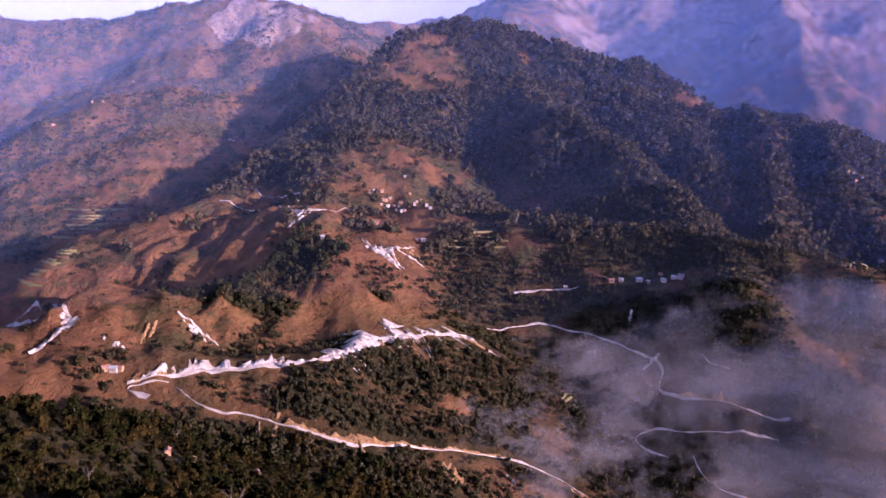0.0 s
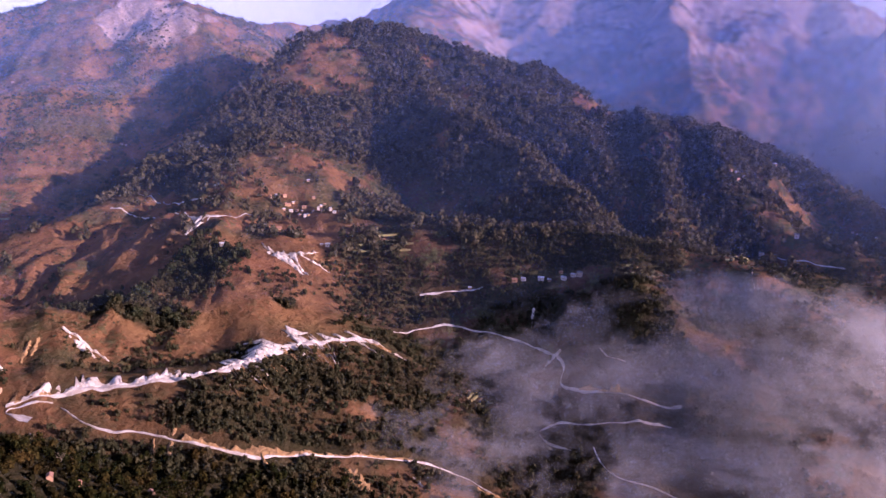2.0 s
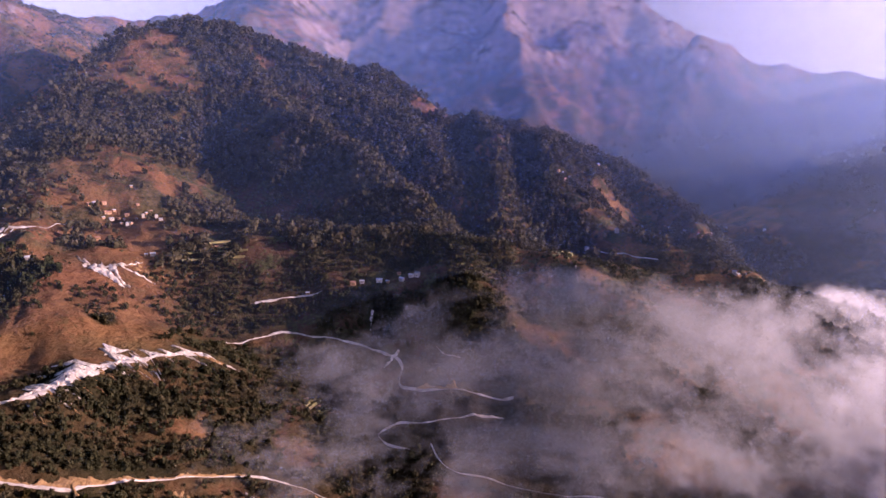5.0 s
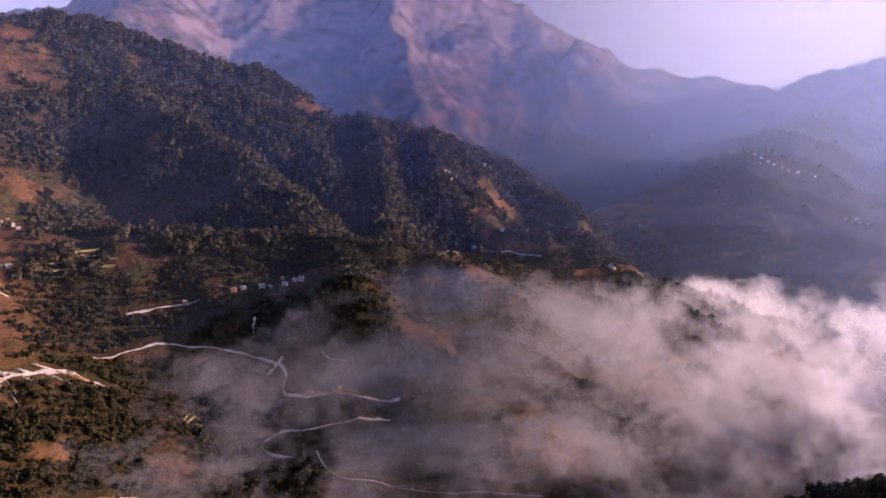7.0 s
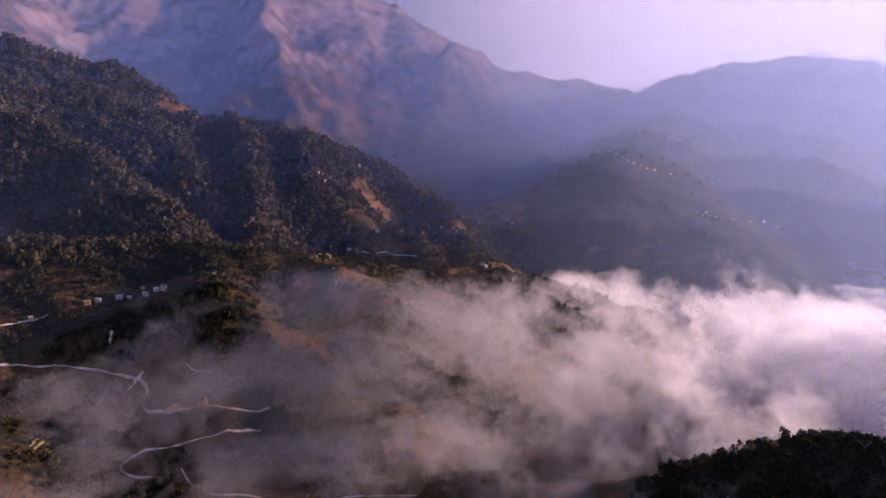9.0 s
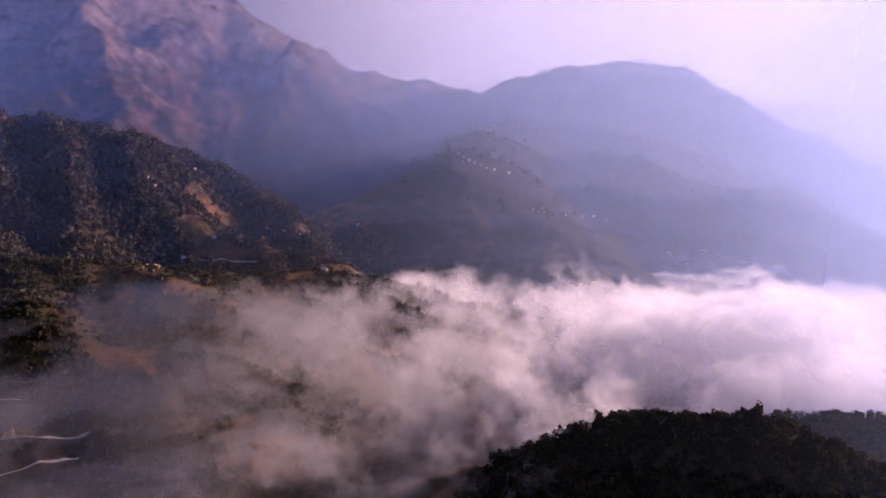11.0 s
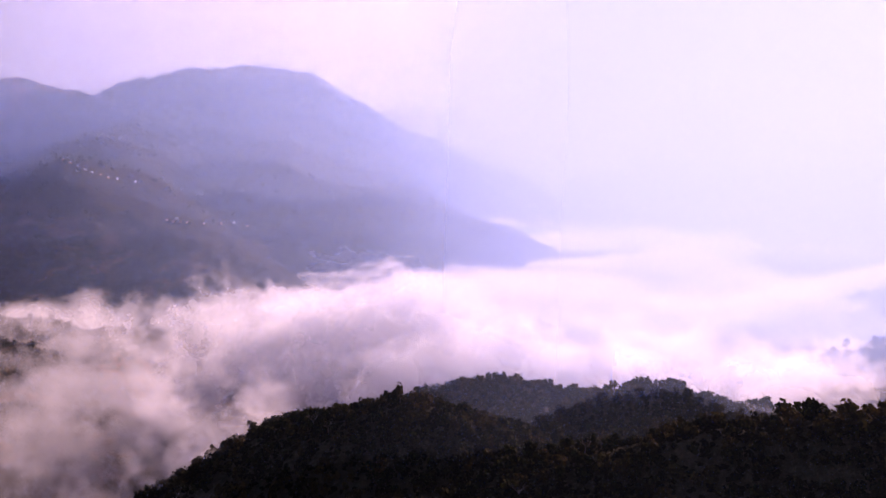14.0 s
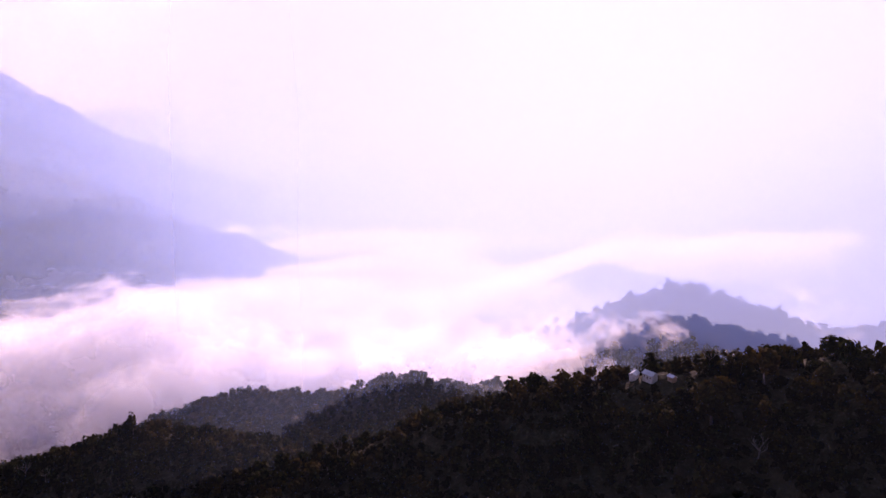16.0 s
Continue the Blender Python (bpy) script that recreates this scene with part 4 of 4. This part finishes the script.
planted("far_scrub", "scattered trees and scrub on the far dry mountain", "scrub", rng,
        spread(rng, 40000, (-1300, 100, 950, 2000), lambda x, y, z: (0.1 + 0.8 * smooth(fbm(x, y, 150, 5, 61), -0.1, 0.25)) * smooth(x - np.interp(y, CREST_Y, CREST_X), 0, -60)), BUSH_SHAPES, 1.5, 3.6, LEAF)
planted("ridge_trees", "distant trees along the crest of the round hill", "trees", rng,
        spread(rng, 9000, (950, 2450, 150, 1560), lambda x, y, z: 0.16 * smooth(z, 300, 420)), FAR_SHAPES, 3.5, 6.5, LEAF_DIM)
planted("knoll_wood", "misty woods on the low knolls in the fog", "trees", rng,
        spread(rng, 5000, (520, 1000, -700, -150), lambda x, y, z: smooth(z, 255, 285)), FAR_SHAPES, 4.0, 8.0, LEAF_DIM)
dome = spread(rng, 520, (-215, -95, 620, 790), lambda x, y, z: np.maximum(blob(x, y, -145, 735, 38, 50, 0.5 * fbm(x, y, 40, 3, 15)), blob(x, y, -190, 640, 34, 26, 0.5 * fbm(x, y, 40, 3, 15))))
planted("grove", "grove of big dark green trees on the brown dome", "grove", rng, dome, MID_SHAPES, 3.2, 5.6, LEAF_DIM)
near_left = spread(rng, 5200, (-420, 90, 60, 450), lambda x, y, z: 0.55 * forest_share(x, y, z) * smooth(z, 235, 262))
planted("near_wood", "thick dark mixed wood on the near slope", "wood", rng, near_left, MID_SHAPES, 2.0, 4.2, LEAF_NEAR_SHADED)
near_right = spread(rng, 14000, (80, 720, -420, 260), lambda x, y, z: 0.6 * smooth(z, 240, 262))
planted("hill_wood", "thick dark wood over the near round hill", "wood", rng, near_right, MID_SHAPES, 2.2, 4.6, LEAF_NEAR_SHADED)

# bushes that fill the gaps between near trees with painted shade
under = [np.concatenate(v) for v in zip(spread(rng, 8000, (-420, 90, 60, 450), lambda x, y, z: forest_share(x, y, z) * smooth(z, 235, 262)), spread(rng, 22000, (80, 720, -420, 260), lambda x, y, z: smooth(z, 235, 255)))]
planted("undergrowth", "dense undergrowth below the near trees, coloured near black as shade", "undergrowth", rng, under, BUSH_SHAPES, 1.6, 3.0, LEAF_UNDER_SHADED)


# ---- single trees on the near slopes ----
def limb(bm, start, end, r0, r1, sides=6):
    a, b = Vector(start), Vector(end)
    axis = (b - a).normalized()
    u = axis.orthogonal().normalized()
    v = axis.cross(u)
    rings = []
    for p, r in ((a, r0), (b, r1)):
        rings.append([bm.verts.new(p + (u * math.cos(k * 2 * math.pi / sides) + v * math.sin(k * 2 * math.pi / sides)) * r) for k in range(sides)])
    for k in range(sides):
        bm.faces.new((rings[0][k], rings[0][(k + 1) % sides], rings[1][(k + 1) % sides], rings[1][k]))


def branches(bm, rnd, start, way, length, radius, depth):
    end = start + way * length
    limb(bm, start, end, radius, radius * 0.6, 5)
    if depth:
        for _ in range(3):
            turn = (way + Vector((rnd.uniform(-1, 1), rnd.uniform(-1, 1), rnd.uniform(-0.1, 0.8))) * 0.75).normalized()
            branches(bm, rnd, start + way * length * rnd.uniform(0.55, 1.0), turn, length * rnd.uniform(0.55, 0.8), radius * 0.5, depth - 1)


def tree(label, rnd, rng, wide, high, base, bare=False, cards=420, card=0.55, lobes=8):
    """A tree with a tapered trunk and limbs, and a crown of leaf sprays unless it is bare."""
    top = tagged(new("tree"), label, "tree", "trees on the near slopes")
    bm = bmesh.new()
    lean = Vector((rnd.uniform(-0.6, 0.6), rnd.uniform(-0.6, 0.6), base + high * 0.5))
    limb(bm, (0, 0, -1.0), lean, 0.35, 0.2, 7)
    for k in range(5):
        a = k * 1.26 + rnd.uniform(-0.3, 0.3)
        way = Vector((math.cos(a), math.sin(a), rnd.uniform(0.5, 1.2))).normalized()
        if bare:
            branches(bm, rnd, lean * rnd.uniform(0.6, 1.0), way, high * 0.55, 0.14, 3)
        else:
            limb(bm, lean * rnd.uniform(0.7, 1.0), lean + way * wide * 0.6, 0.14, 0.05, 5)
    part("trunk", bm, TWIGS if bare else BARK, top)
    if not bare:
        crown = new("crown", quads_mesh("crown", leaf_cards(rng, cards, wide, high, base, card, lobes), LEAF_NEAR_SHADED))
        crown.parent = top
    return top


def bamboo(rnd, rng):
    """A clump of tall arching canes with drooping leaf sprays."""
    top = tagged(new("bamboo_clump"), "feathery green bamboo clump with arching canes", "bamboo", "trees on the near slopes")
    bm = bmesh.new()
    tips = []
    for k in range(14):
        a, r = rnd.uniform(0, 6.28), rnd.uniform(0.2, 1.2)
        p = Vector((math.cos(a) * r, math.sin(a) * r, -0.8))
        way = Vector((math.cos(a) * 0.25, math.sin(a) * 0.25, 1)).normalized()
        for s in range(5):
            q = p + way * 2.4
            limb(bm, p, q, 0.07 - 0.01 * s, 0.06 - 0.01 * s, 4)
            way = (way + Vector((math.cos(a), math.sin(a), -0.35)) * 0.09 * s).normalized()
            p = q
            if s > 1:
                tips.append(q)
    part("canes", bm, BARK, top)
    sprays = []
    for q in tips:
        c = leaf_cards(rng, 12, 1.0, 0.8, 0, 0.38, 3)
        sprays.append(c + np.array(q)[None, None, :] - np.array([0, 0, 0.8]))
    crown = new("crown", quads_mesh("crown", np.concatenate(sprays), LEAF_NEAR_SHADED))
    crown.parent = top
    return top


kinds = [tree("round dark green broadleaf tree in the near wood", rnd, rng, 3.6, 3.4, 2.6),
         tree("tall narrow dark green tree in the near wood", rnd, rng, 2.6, 5.2, 3.0),
         tree("wide spreading tree with a ragged dark crown", rnd, rng, 5.2, 3.4, 4.0, cards=560, card=0.65),
         tree("small yellowing bushy tree on the slope", rnd, rng, 2.6, 2.4, 1.2, cards=300),
         tree("leafless grey tree with bare spreading twigs", rnd, rng, 3.5, 5.0, 3.0, bare=True),
         bamboo(rnd, rng)]
chosen = []
for x, y, z in (*zip(*[v[:150] for v in spread(rng, 900, (-330, 60, 90, 420), lambda x, y, z: 0.6 * forest_share(x, y, z) * smooth(z, 245, 280))]),
                *zip(*[v[:140] for v in spread(rng, 900, (120, 470, -330, 190), lambda x, y, z: 0.6 * smooth(z, 275, 320))])):
    chosen.append((x, y, z, rnd.choices(range(6), (5, 4, 2, 5, 4, 3))[0], rnd.uniform(0.75, 1.25)))
chosen += [(-86, 262, float(height_at(-86.0, 262.0)), 4, 1.5), (292, -164, float(height_at(292.0, -164.0)), 2, 1.9), (300, -190, float(height_at(300.0, -190.0)), 0, 1.6), (421, 17, float(height_at(421.0, 17.0)), 1, 0.8)]
for x, y, size in ((2292, 1050, 1.3), (2300, 1030, 1.1), (2306, 1000, 1.2), (2316, 940, 1.0), (2240, 1190, 1.1), (2190, 1330, 1.0)):
    chosen.append((x, y, float(height_at(float(x), float(y))), 2, size))
used = set()
for x, y, z, k, size in chosen:
    m = Matrix.LocRotScale((x, y, z), Euler((0, 0, rnd.uniform(0, 6.28))), (size, size, size * rnd.uniform(0.9, 1.15)))
    if k not in used:
        used.add(k)
        kinds[k].matrix_basis = m
    else:
        copy_thing(kinds[k], m @ Matrix.Diagonal((1 / kinds[k].scale[0], 1 / kinds[k].scale[1], 1 / kinds[k].scale[2], 1)))
